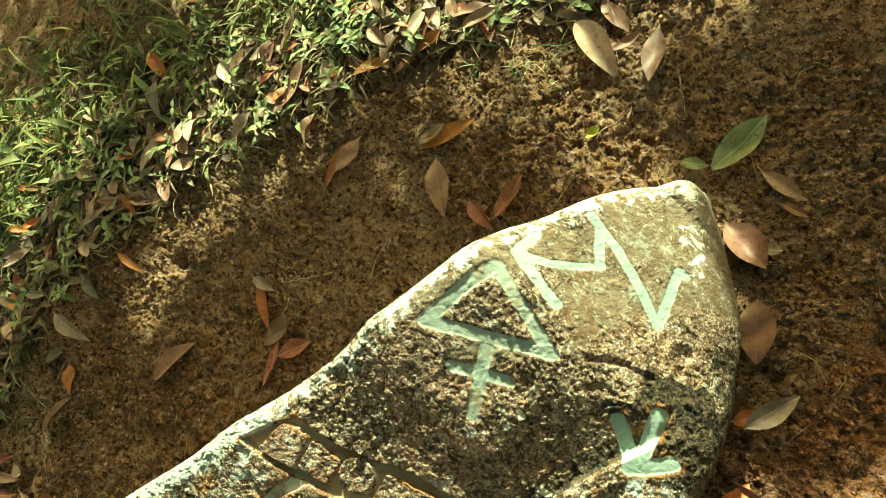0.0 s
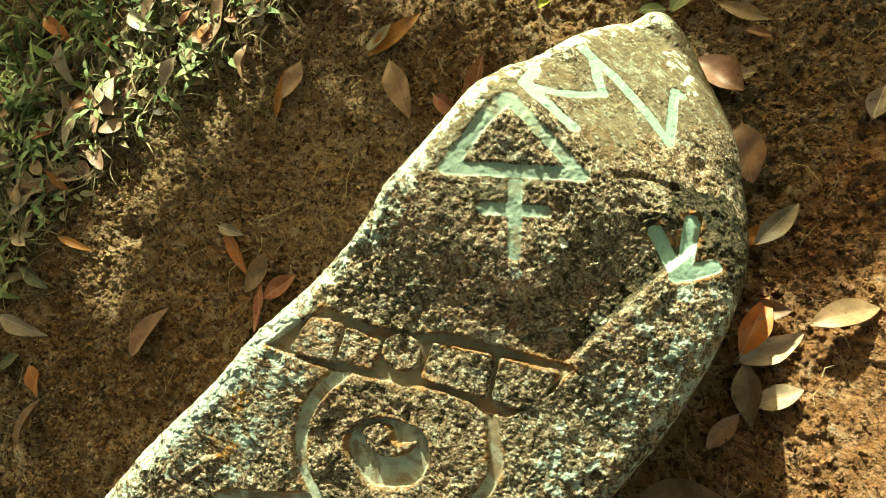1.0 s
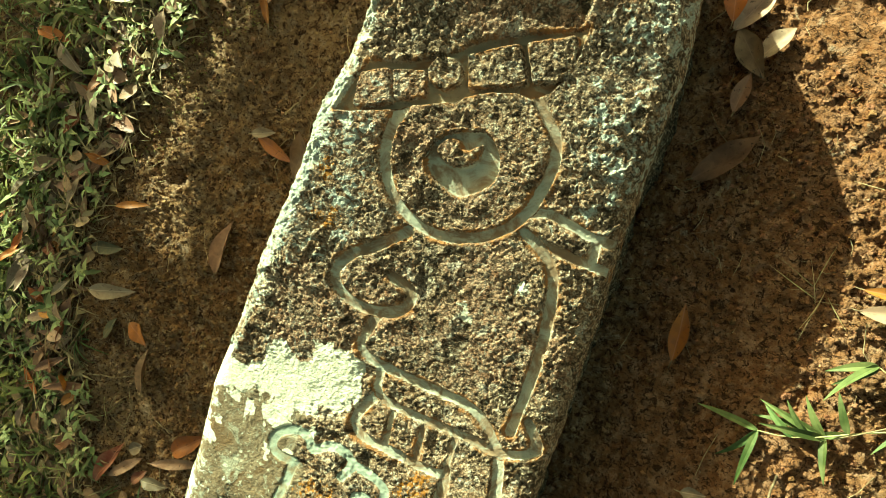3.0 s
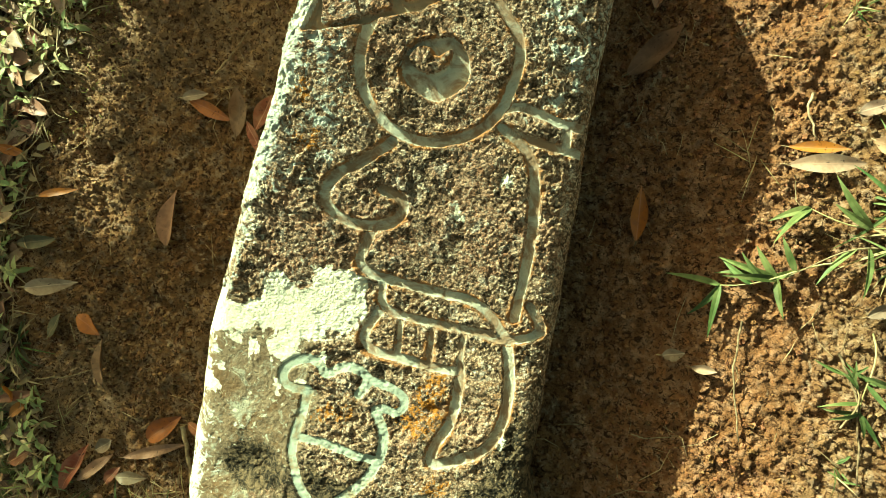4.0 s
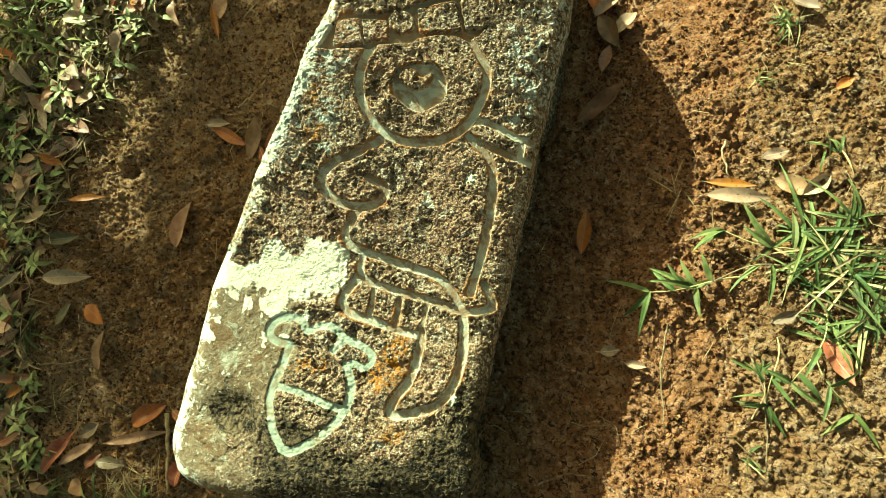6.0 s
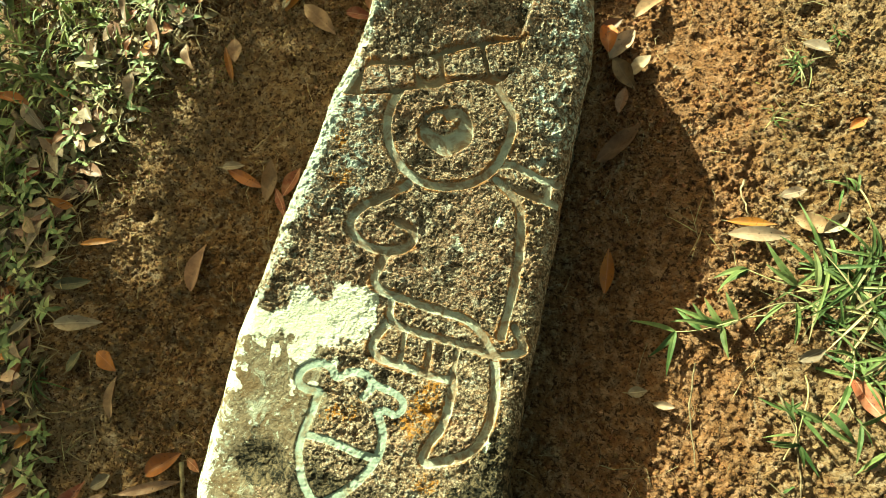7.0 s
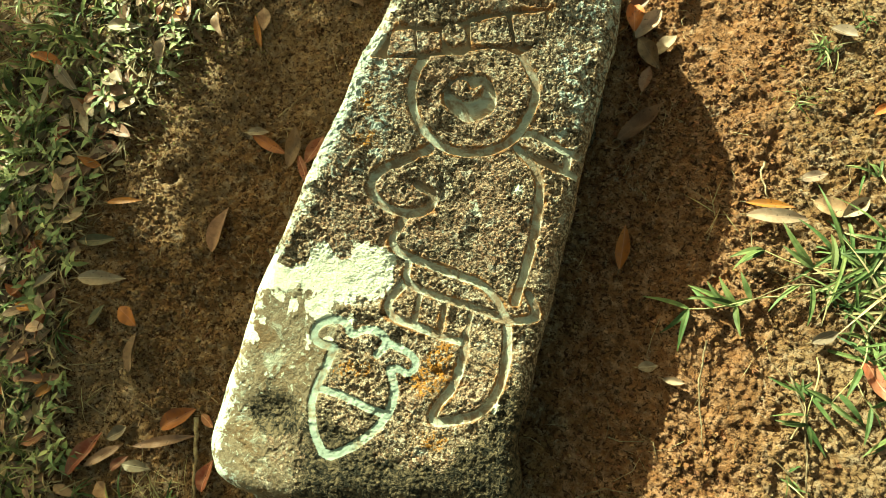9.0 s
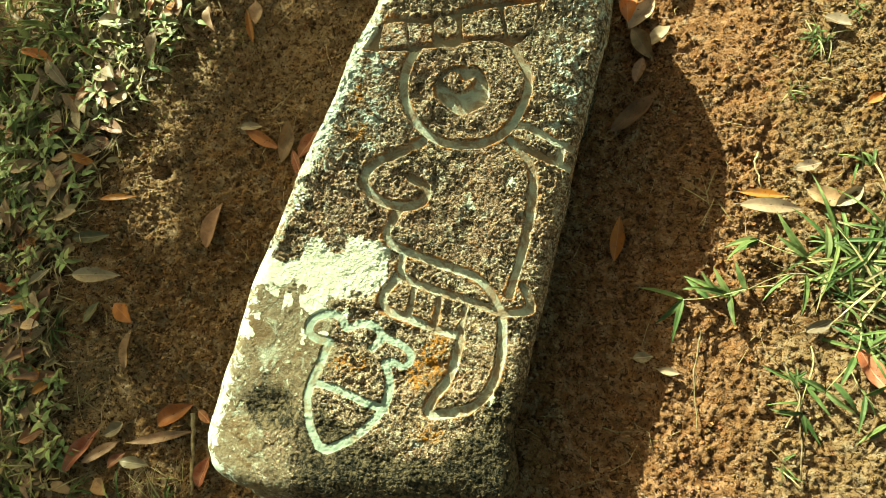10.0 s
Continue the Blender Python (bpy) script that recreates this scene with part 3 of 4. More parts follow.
def build_stone():
    nu, nv, ns, ne = 390, 1150, 44, 44
    u = np.linspace(-1, 1, nu)
    a = 0.62 * u + 0.38 * np.sin(np.pi / 2 * u)
    v = np.linspace(-1, 1, nv)
    yy = -0.06 + 0.75 * (0.86 * v + 0.14 * np.sin(np.pi / 2 * v))
    left, right = curve(yy, EDGE_LEFT[:, 0], EDGE_LEFT[:, 1]), curve(yy, EDGE_RIGHT[:, 0], EDGE_RIGHT[:, 1])
    mid, half = (left + right) / 2, (right - left) / 2
    y = np.repeat(yy[:, None], nu, 1)
    wob = 0.006 * fbm(y * 16, y * 0 + 3.3, 3, 5)
    x = mid[:, None] + half[:, None] * a[None, :] + wob * a[None, :] ** 2
    motifs = motif_distances(x, y)

    # edges: rounding by the distance to the outline
    d_left, d_right = (1 + a)[None, :] * half[:, None], (1 - a)[None, :] * half[:, None]
    d_foot, d_head = y + 0.81, 0.69 - y

    def fall(d, r, h):
        k = 1 - np.clip(d / r, 0, 1)
        return h * (1 - np.sqrt(np.maximum(0, 1 - k * k)))

    z = stone_top(np.clip(x, -0.37, 0.27), y)
    lean = smooth(-0.24, 0.06, x)
    flank = smooth(0.36, 0.48, y)
    z = z - fall(d_left, 0.042, 0.042) - fall(d_right, 0.030 + 0.045 * flank, 0.028 + 0.035 * flank) - fall(d_foot, 0.035 + 0.075 * lean, 0.04 + 0.06 * lean) - fall(d_head, 0.03, 0.03)
    z = z - 0.035 * smooth(0.20, 0.02, np.hypot(np.maximum(0, d_right), np.maximum(0, d_foot)))
    # a crevice beside the claw mark and a crack above it
    z = z - 0.013 * smooth(0.013, 0.002, to_line(x, y, [(0.100, 0.487), (0.121, 0.457), (0.147, 0.436), (0.160, 0.405)]) + 0.012 * fbm(x * 50, y * 50, 3, 43))
    z = z - 0.008 * smooth(0.007, 0.001, to_line(x, y, [(0.052, 0.402), (0.075, 0.424), (0.104, 0.436)]) + 0.010 * fbm(x * 60, y * 60, 3, 44))
    edge = np.minimum(np.minimum(d_left, d_right), np.minimum(d_foot, d_head))
    keep = smooth(0.0, 0.008, edge)

    # the sunk panel beside the raised shoulder
    ledge = np.interp(y, [0.16, 0.195, 0.26, 0.346, 0.40], [0.118, 0.127, 0.137, 0.152, 0.165])
    z = z - 0.018 * smooth(0.004, -0.010, x - ledge) * smooth(-0.11, -0.015, x - ledge) * smooth(0.17, 0.20, y) * smooth(0.42, 0.36, y)
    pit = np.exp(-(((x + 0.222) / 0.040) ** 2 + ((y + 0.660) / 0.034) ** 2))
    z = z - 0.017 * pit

    # where the surface is bare, limed, mossy (with some painted shade) and so on
    wx, wy = x + 0.05 * fbm(x * 24 + y * 9, y * 24 - x * 9, 4, 63), y + 0.05 * fbm(x * 24 - y * 7 + 5, y * 24 + x * 7, 4, 67)
    rx_, ry_ = 0.8 * wx + 0.6 * wy, 0.8 * wy - 0.6 * wx
    n1, n2 = fbm(rx_ * 9, ry_ * 9, 5, 61), fbm(rx_ * 26, ry_ * 26, 5, 71)
    bare = smooth(0.22, 0.52, y + 0.62 * n1 + 0.42 * n2) + 1.5 * smooth(-0.38, -0.47, y + 0.2 * n1) * smooth(-0.10, -0.17, x + 0.16 * n1)
    bare = bare * (1 - 0.95 * smooth(0.055, 0.11, x + 0.24 * n1 + 0.25 * (0.5 - y)) * smooth(-0.1, 0.1, y))
    bare = bare * (1 - 0.8 * smooth(0.052, 0.040, np.hypot((x + 0.045) * 0.9, y - 0.392) + 0.08 * n2))
    bare = np.clip(bare, 0, 1.35)
    bare = np.clip(bare - 0.8 * smooth(-0.60, -0.66, y + 0.1 * n1) * smooth(-0.29, -0.20, x), 0, 1.35)
    white = smooth(0.020, -0.020, inside(x, y, WHITE) + 0.11 * n2)
    spots = smooth(0.06, 0.12, n2) * smooth(-0.42, -0.46, y) * smooth(-0.60, -0.52, y) * smooth(-0.10, -0.18, x) * 0.8
    brow = smooth(0.02, 0.005, np.hypot((x + 0.02) * 0.5, y - 0.625 + 0.7 * (x + 0.02)) + 0.12 * n2)
    dab = sum(smooth(0.016, 0.004, np.hypot((x - px) / 1.0, (y - py) / 1.3) + 0.05 * n2) for px, py in ((0.128, -0.178), (0.06, -0.232), (0.118, 0.26), (0.05, 0.292), (0.15, -0.56)))
    lime = np.clip(np.maximum(np.maximum(white, spots), np.maximum(0.48 * brow, 0.5 * dab)), 0, 1)
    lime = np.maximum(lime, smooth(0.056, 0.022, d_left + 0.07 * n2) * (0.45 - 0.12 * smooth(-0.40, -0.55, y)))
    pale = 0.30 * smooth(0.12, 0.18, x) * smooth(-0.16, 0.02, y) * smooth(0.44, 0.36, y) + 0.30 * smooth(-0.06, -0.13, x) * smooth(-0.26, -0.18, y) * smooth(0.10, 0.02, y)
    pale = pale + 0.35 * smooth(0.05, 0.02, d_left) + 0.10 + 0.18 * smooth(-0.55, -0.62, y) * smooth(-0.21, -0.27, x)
    # moss at foot and right edge, strengthened to paint their self-shade too
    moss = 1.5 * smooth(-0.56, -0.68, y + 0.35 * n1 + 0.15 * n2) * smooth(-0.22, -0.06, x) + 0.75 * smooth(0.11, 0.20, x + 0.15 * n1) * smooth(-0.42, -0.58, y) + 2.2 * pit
    rust = sum(smooth(1.0, 0.2, np.hypot((x - px) / r, (y - py) / r) + 2.2 * n2) for px, py, r in ((-0.155, -0.155, 0.032), (0.035, -0.55, 0.050), (-0.105, -0.545, 0.042), (0.075, -0.645, 0.045), (0.062, -0.50, 0.035), (-0.16, -0.08, 0.022)))
    umber = sum(w * smooth(1.15, 0.55, np.hypot((x - px) / rx, (y - py) / ry) + 1.6 * n1) for px, py, rx, ry, w in ((0.055, -0.25, 0.13, 0.13, 1.0), (0.03, 0.24, 0.15, 0.07, 0.9), (-0.14, -0.29, 0.07, 0.07, 0.8), (0.02, -0.72, 0.22, 0.09, 0.9), (-0.10, 0.02, 0.10, 0.05, 0.6), (0.02, -0.03, 0.10, 0.10, 0.35), (0.07, -0.56, 0.10, 0.10, 0.5)))
    rust = 0.68 * rust
    umber = np.clip(umber, 0, 1)
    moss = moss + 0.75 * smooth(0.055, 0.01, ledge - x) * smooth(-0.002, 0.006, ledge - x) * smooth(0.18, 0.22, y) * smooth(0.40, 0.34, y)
    # black lichen on the head's right flank, with its shade painted in
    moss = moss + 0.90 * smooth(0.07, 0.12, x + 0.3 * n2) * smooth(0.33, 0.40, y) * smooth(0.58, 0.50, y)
    rough = np.clip(1 - 0.58 * bare - 0.42 * white, 0.2, 1) * (0.62 + 0.62 * smooth(-0.10, 0.12, fbm(rx_ * 13, ry_ * 13, 4, 37)))

    # relief: crusted lichen, pits, then the cuts
    gx_, gy_ = x + 0.010 * fbm(x * 70, y * 70, 3, 64), y + 0.010 * fbm(x * 70 + 4, y * 70, 3, 68)
    crust = 0.0034 * granules(gx_ / 0.0066, gy_ / 0.0066, 11) + 0.0040 * granules(gx_ / 0.0130, gy_ / 0.0130, 15) * smooth(-0.12, 0.06, n2)
    crust = crust + 0.008 * fbm(x * 40, y * 40, 4, 19) + 0.012 * fbm(rx_ * 18, ry_ * 18, 4, 23) - 0.006 * smooth(0.05, 0.16, fbm(gx_ * 34, gy_ * 34, 4, 29))
    cut, rim, which = np.zeros_like(x), np.zeros_like(x), np.full(x.shape, -1)
    for k, (_, d, depth, wall, _, _) in enumerate(motifs):
        d = d + 0.0035 * fbm(x * 70, y * 70, 3, 31 + k)
        cut = np.maximum(cut, depth * smooth(wall * 0.8, -wall * 0.5, d))
        which = np.where((which < 0) & (d < wall * 0.25) & (edge > 0.004), k, which)
        if depth > 0.004:
            rim = np.maximum(rim, smooth(0.0085, 0.003, d))
    floor = smooth(0.0, 0.004, cut)
    z = z + (0.74 * crust * rough * (1 - 0.10 * umber) * (1 - 0.85 * floor) - cut + 0.0015 * floor * fbm(x * 90, y * 90, 3, 51)) * keep
    top = np.stack([x, y, z], -1)

    # sides and ends run down into the earth from the last row of points
    def skirt(line, out, steps, flare):
        s = (np.linspace(0, 1, steps + 1)[1:] ** 1.25)[:, None]
        down = (line[:, 2] + 0.07)[None, :]
        depth_ = s * down
        p = line[None, :, :] + np.zeros((steps, 1, 3))
        along = line[:, 1] if abs(out[0, 0]) > 0.5 else line[:, 0]
        bump = 0.030 * fbm(along[None, :] * 12 + 0 * s, depth_ * 12, 4, 81) + 0.008 * lumps(along[None, :] / 0.02 + 0 * s, depth_ / 0.02, 83)
        push = (flare * np.sin(np.pi * np.minimum(1, s * 0.9)) + bump) * smooth(0, 0.15, s)
        p[:, :, 0] += out[None, :, 0] * push
        p[:, :, 1] += out[None, :, 1] * push
        p[:, :, 2] -= depth_
        return p

    one = np.ones(nv)
    left_out, right_out = np.stack([-one, 0 * one], -1), np.stack([one, 0 * one], -1)
    ones = np.ones(nu)
    grids = [("top", top)]
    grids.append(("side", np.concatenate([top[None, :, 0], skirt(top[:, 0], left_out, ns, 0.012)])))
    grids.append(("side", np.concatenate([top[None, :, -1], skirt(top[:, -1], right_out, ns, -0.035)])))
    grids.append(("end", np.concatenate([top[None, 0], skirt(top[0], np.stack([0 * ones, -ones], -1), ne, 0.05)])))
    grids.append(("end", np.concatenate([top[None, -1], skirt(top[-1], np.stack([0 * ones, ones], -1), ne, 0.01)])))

    def quads_of(shape, flip):
        idx = np.arange(shape[0] * shape[1]).reshape(shape[:2])
        q = np.stack([idx[:-1, :-1], idx[:-1, 1:], idx[1:, 1:], idx[1:, :-1]], -1).reshape(-1, 4)
        return q[:, ::-1] if flip else q

    verts, faces, base, layers = [], [], 0, {k: [] for k in ("bare", "lime", "rim", "pale", "moss", "rust", "umber")}
    masks = dict(bare=bare, lime=lime, rim=rim, pale=pale, moss=moss, rust=rust, umber=umber)
    tq = quads_of(top.shape, False)
    owner = which.reshape(-1)[tq]
    own = np.where((owner == owner[:, :1]).all(1), owner[:, 0], -1)
    for n, (kind, g) in enumerate(grids):
        q = tq[own < 0] if n == 0 else quads_of(g.shape, n in (1, 4))
        faces.append(q + base)
        verts.append(g.reshape(-1, 3))
        for k in layers:
            if n == 0:
                layers[k].append(masks[k].reshape(-1))
            else:
                line = {1: masks[k][:, 0], 2: masks[k][:, -1], 3: masks[k][0], 4: masks[k][-1]}[n]
                fade = np.linspace(1, 0, g.shape[0])[:, None] ** (1.2 if k == "lime" else 0.6)
                # moss extra paints the right and foot sides darker, their shade included
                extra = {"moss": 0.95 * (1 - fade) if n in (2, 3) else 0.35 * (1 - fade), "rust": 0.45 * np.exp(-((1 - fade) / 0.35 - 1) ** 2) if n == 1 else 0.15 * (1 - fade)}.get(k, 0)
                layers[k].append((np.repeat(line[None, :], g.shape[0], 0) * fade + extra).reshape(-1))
        base += g.shape[0] * g.shape[1]
    verts, faces = np.concatenate(verts), np.concatenate(faces)
    values = {k: np.concatenate(w) for k, w in layers.items()}

    def cut_mesh(name, fs, material):
        used, back = np.unique(fs, return_inverse=True)
        me = mesh_of(name, verts[used], back.reshape(fs.shape), material)
        if material is STONE:
            for k, w in values.items():
                layer = me.attributes.new(k, "FLOAT", "POINT")
                layer.data.foreach_set("value", w[used].astype(np.float32))
        return me

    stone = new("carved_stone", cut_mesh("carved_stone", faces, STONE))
    tagged(stone, "long grey-brown carved stone slab crusted with lichen, lying on red earth", "carved stone")
    for k, (name, _, _, _, material, label) in enumerate(motifs):
        fs = tq[own == k]
        if len(fs):
            part(name, cut_mesh(name, fs, material), stone, label)


build_stone()


# ---- fallen leaves: x, y, heading, length, width ----
FALLEN = {
    "orange": [(-0.550, 0.486, 68, 0.131, 0.037), (-0.707, 0.269, 115, 0.104, 0.020), (-0.928, -0.261, 17, 0.094, 0.019), (-0.816, 0.479, 67, 0.096, 0.032), (-0.974, 0.521, 51, 0.079, 0.037), (0.269, 0.385, 98, 0.104, 0.042), (0.329, -0.179, 90, 0.101, 0.031),
               (-0.815, -0.548, -30, 0.072, 0.043), (-1.010, -0.728, 9, 0.126, 0.045), (-0.623, -0.754, 44, 0.092, 0.049), (-0.578, -0.047, -19, 0.112, 0.032), (0.609, -0.037, 2, 0.101, 0.023), (0.801, 0.199, 39, 0.042, 0.023), (0.20, 0.50, 60, 0.05, 0.03)],
    "grey": [(-0.567, 0.464, 66, 0.072, 0.035), (0.042, 0.714, 31, 0.035, 0.023), (0.214, 0.532, 78, 0.096, 0.034), (0.228, 0.761, 103, 0.055, 0.039), (0.415, -0.421, 14, 0.040, 0.024), (-0.904, -0.470, 12, 0.115, 0.040), (-0.778, -0.823, 33, 0.090, 0.034),
             (-0.708, -0.888, 6, 0.073, 0.031), (-0.616, -0.020, 15, 0.057, 0.025), (0.717, 0.377, -31, 0.061, 0.032), (0.687, 0.038, 22, 0.054, 0.026), (0.731, -0.298, 33, 0.054, 0.025)],
    "tan": [(-0.465, 0.398, -36, 0.118, 0.049), (-1.186, -0.398, 6, 0.118, 0.048), (-0.801, 0.616, 60, 0.129, 0.049), (-0.348, 0.850, -52, 0.126, 0.045), (-0.472, 0.871, -10, 0.090, 0.035), (-0.409, 0.842, 65, 0.066, 0.020), (-0.017, 0.804, 0, 0.089, 0.027),
            (0.012, 0.690, -12, 0.100, 0.058), (0.117, 0.601, -48, 0.098, 0.058), (0.357, 0.466, 54, 0.104, 0.042), (0.316, 0.292, -52, 0.094, 0.043), (0.319, 0.228, 83, 0.074, 0.029), (0.272, 0.412, 30, 0.063, 0.033), (0.329, 0.114, 39, 0.130, 0.052)],
    "brown": [(-0.781, -0.623, 104, 0.108, 0.035), (-0.805, -0.885, 43, 0.102, 0.028), (-0.652, -0.816, 21, 0.173, 0.026), (-1.087, -0.685, 74, 0.069, 0.032), (-0.777, -0.964, -26, 0.064, 0.035), (-0.696, 0.299, -68, 0.095, 0.038), (-0.508, -0.045, 84, 0.106, 0.041),
              (-0.640, -0.289, 90, 0.124, 0.050), (-1.135, -0.031, 76, 0.111, 0.027), (-1.034, 0.080, -11, 0.053, 0.041), (-0.826, 0.275, -67, 0.079, 0.035), (0.725, -0.029, -17, 0.076, 0.044), (0.840, -0.485, -11, 0.029, 0.021)],
    "red": [(-0.340, 0.484, 94, 0.095, 0.034), (-0.360, 0.421, -5, 0.078, 0.032), (-1.058, -0.068, 80, 0.113, 0.049), (-1.140, -0.021, 70, 0.122, 0.030), (-0.538, 0.819, -25, 0.090, 0.032), (-0.615, 0.783, 82, 0.071, 0.024), (0.022, 0.784, 15, 0.042, 0.018),
            (-0.754, 0.568, 82, 0.142, 0.028), (-0.858, -0.894, 65, 0.131, 0.045), (-0.760, -0.893, 59, 0.051, 0.028), (-0.510, -0.861, 90, 0.075, 0.039), (-0.543, -0.745, -23, 0.057, 0.022), (-0.452, -0.044, 68, 0.084, 0.039), (-0.465, -0.104, -57, 0.095, 0.024),
            (-1.205, 0.054, 28, 0.071, 0.031), (-1.121, -0.215, 7, 0.036, 0.030), (0.828, -0.365, -58, 0.106, 0.039)],
    "cream": [(-0.433, 0.795, -9, 0.140, 0.056), (-1.161, 0.297, 109, 0.042, 0.049), (0.305, 0.368, 61, 0.099, 0.040), (0.351, 0.313, 56, 0.070, 0.036), (0.467, -0.439, -1, 0.045, 0.017), (-1.109, -0.456, 56, 0.066, 0.029), (-1.141, 0.258, 12, 0.085, 0.036),
              (-1.185, -0.408, -12, 0.104, 0.034), (-1.106, 0.147, -29, 0.092, 0.031), (-0.964, 0.261, -67, 0.070, 0.021), (0.625, -0.063, 8, 0.129, 0.034), (0.767, -0.021, 46, 0.069, 0.033)],
    "green": [(-0.115, 0.814, 86, 0.120, 0.052), (-0.146, 0.744, 38, 0.047, 0.022)],
    "yellow": [(-0.320, 0.673, 65, 0.036, 0.019)],
    "dark": [(-0.903, -0.560, 62, 0.065, 0.034), (-0.959, -0.376, 11, 0.122, 0.033)],
}
LEAF["brown"] = LEAF["tan"]
LEAF_WORDS = {"orange": "dry bright orange leaf curled on the earth", "grey": "dry grey-brown fallen leaf lying on earth", "tan": "dry tan fallen leaf lying flat on earth", "brown": "dry pinkish tan leaf fallen on shaded earth",
              "red": "dry russet fallen leaf on the earth", "cream": "dry pale cream leaf curled on the ground", "green": "fallen yellow-green leaf beside the stone's head", "yellow": "small fallen yellow leaf on crumbly earth", "dark": "dark olive-brown fallen leaf on earth"}


def fallen_leaf(kind, x, y, heading, length, width):
    rng = random.Random(int((x * 977 + y * 3571) * 1000))
    bend, fold = rng.uniform(-0.9, 0.7), rng.uniform(0.12, 0.85)
    width *= 0.96
    v, f = blade(length, width, bend, fold, 15, 3, rng.uniform(0.78, 0.95), 0.0007, rng.uniform(-0.5, 0.5), rng.uniform(0.04, 0.22), rng.uniform(0.8, 1.15))
    v = [(p[0] - length / 2, p[1], p[2]) for p in v]
    low = min(p[2] for p in v)
    me = mesh_of("dry_leaf", v, f, LEAF[kind])
    leaf = new("dry_leaf", me)
    tagged(leaf, LEAF_WORDS[kind], "leaf", "fallen leaves")
    tilt = pose(0, 0, 0, rng.uniform(-12, 12), rng.uniform(-7, 7), heading)
    leaf.matrix_world = Matrix.Translation((x, y, ground_z(x, y) + 0.008 - low * 0.8)) @ tilt
    s = rng.uniform(0.006, 0.012)
    sv, sf = tube([(-length / 2 + 0.003, 0, v[3][2] + 0.0002), (-length / 2 - s * 0.5, s * 0.1, v[3][2]), (-length / 2 - s, s * 0.25, v[3][2] - 0.002)], [0.0010, 0.0009, 0.0006], 5)
    part("stalk", mesh_of("stalk", sv, sf, TWIG), leaf)
    return leaf


for kind_, rows_ in FALLEN.items():
    for row_ in rows_:
        fallen_leaf(kind_, *row_)

# more litter caught in the weeds
litter = random.Random(12)
EDGE_Y, EDGE_X = [-1.2, -0.9, -0.65, -0.4, -0.1, 0.1, 0.3, 0.5, 0.7, 0.85, 1.3], [-0.82, -0.93, -1.00, -1.04, -1.00, -0.95, -0.87, -0.81, -0.65, -0.54, -0.32]


def weed_edge(y):
    return float(np.interp(y, EDGE_Y, EDGE_X))


for _ in range(150):
    ly = litter.uniform(-0.9, 1.0)
    lx = weed_edge(ly) - abs(litter.gauss(0.05, 0.16))
    caught = fallen_leaf(litter.choice(["red", "tan", "tan", "cream", "cream", "orange", "grey", "brown"]), lx, ly, litter.uniform(0, 360), litter.uniform(0.05, 0.11), litter.uniform(0.02, 0.04))
    caught.location.z += litter.uniform(0.0, 0.03)


# ---- plants ----
def scatter(protos, places):
    """Vertices and quads of many copies: places are (prototype number, matrix)."""
    allv, allf, base = [], [], 0
    pv = [np.array(p[0]) for p in protos]
    pf = [np.array(p[1]) for p in protos]
    for k, m in places:
        m = np.array(m)
        allv.append(pv[k] @ m[:3, :3].T + m[:3, 3])
        allf.append(pf[k] + base)
        base += len(pv[k])
    return np.concatenate(allv), np.concatenate(allf)


def grass_tuft(count, length, width, seed, lean=(0, 0), flat=0.5, dry=0.1, label="green grass tuft with arching blades on bare earth"):
    rng = random.Random(seed)
    root = tagged(new("grass_tuft"), label, "grass tuft", "grass tufts")
    shared = []
    for k in range(5):
        L = length * rng.uniform(0.45, 1.2)
        v, f = blade(L, width * rng.uniform(0.55, 1.0), rng.uniform(1.0, 3.0), 0.35, 12, 1, 0.55, 0.0004, rng.uniform(-0.8, 0.8))
        shared.append(mesh_of("blade", v, f, GRASS, True))
    old = mesh_of("dry_blade", *blade(length, width * 0.6, 0.9, 0.6, 8, 1, 0.6, 0.0004, 1.0), DRYGRASS)
    for k in range(count):
        turn = rng.uniform(0, 360)
        up = rng.uniform(8, 80) * (1 - flat) + rng.uniform(0, 25) * flat
        is_dry = rng.random() < dry
        ob = part("dry_blade" if is_dry else "blade", old if is_dry else rng.choice(shared), root, "dry straw-coloured blade" if is_dry else "")
        m = pose(rng.gauss(0, 0.008), rng.gauss(0, 0.008), 0.004, 0, 0, turn) @ pose(0, 0, 0, rng.uniform(-25, 25), -up, 0)
        ob.matrix_basis = m
    return root


def sprig(seed, length, leaves, size, label="creeping grass sprig with paired green blades"):
    """A creeping stalk with pairs of blades."""
    rng = random.Random(seed)
    root = tagged(new("grass_sprig"), label, "grass sprig", "grass sprigs")
    pts = [(length * t, 0.012 * math.sin(t * 4 + seed), 0.008 + 0.03 * math.sin(t * 2.6)) for t in np.linspace(0, 1, 9)]
    part("stalk", mesh_of("stalk", *tube(pts, [0.0017 - 0.0009 * t for t in np.linspace(0, 1, 9)], 6), DRYGRASS), root, "pale straw-coloured stalk")
    shared = [mesh_of("blade", *blade(size * s, size * 0.15, rng.uniform(0.3, 1.0), 0.45, 9, 1, 0.6, 0.0004, rng.uniform(-0.5, 0.5)), GRASS, True) for s in (0.8, 1.0, 1.2)]
    for k in range(leaves):
        i = rng.randrange(1, 9) if rng.random() < 0.5 else 8
        side = 1 if k % 2 else -1
        ob = part("blade", rng.choice(shared), root)
        ob.matrix_basis = Matrix.Translation(pts[i]) @ pose(0, 0, 0, 0, 0, side * rng.uniform(8, 95)) @ pose(0, 0, 0, rng.uniform(-50, 50), -rng.uniform(0, 50), 0)
    return root


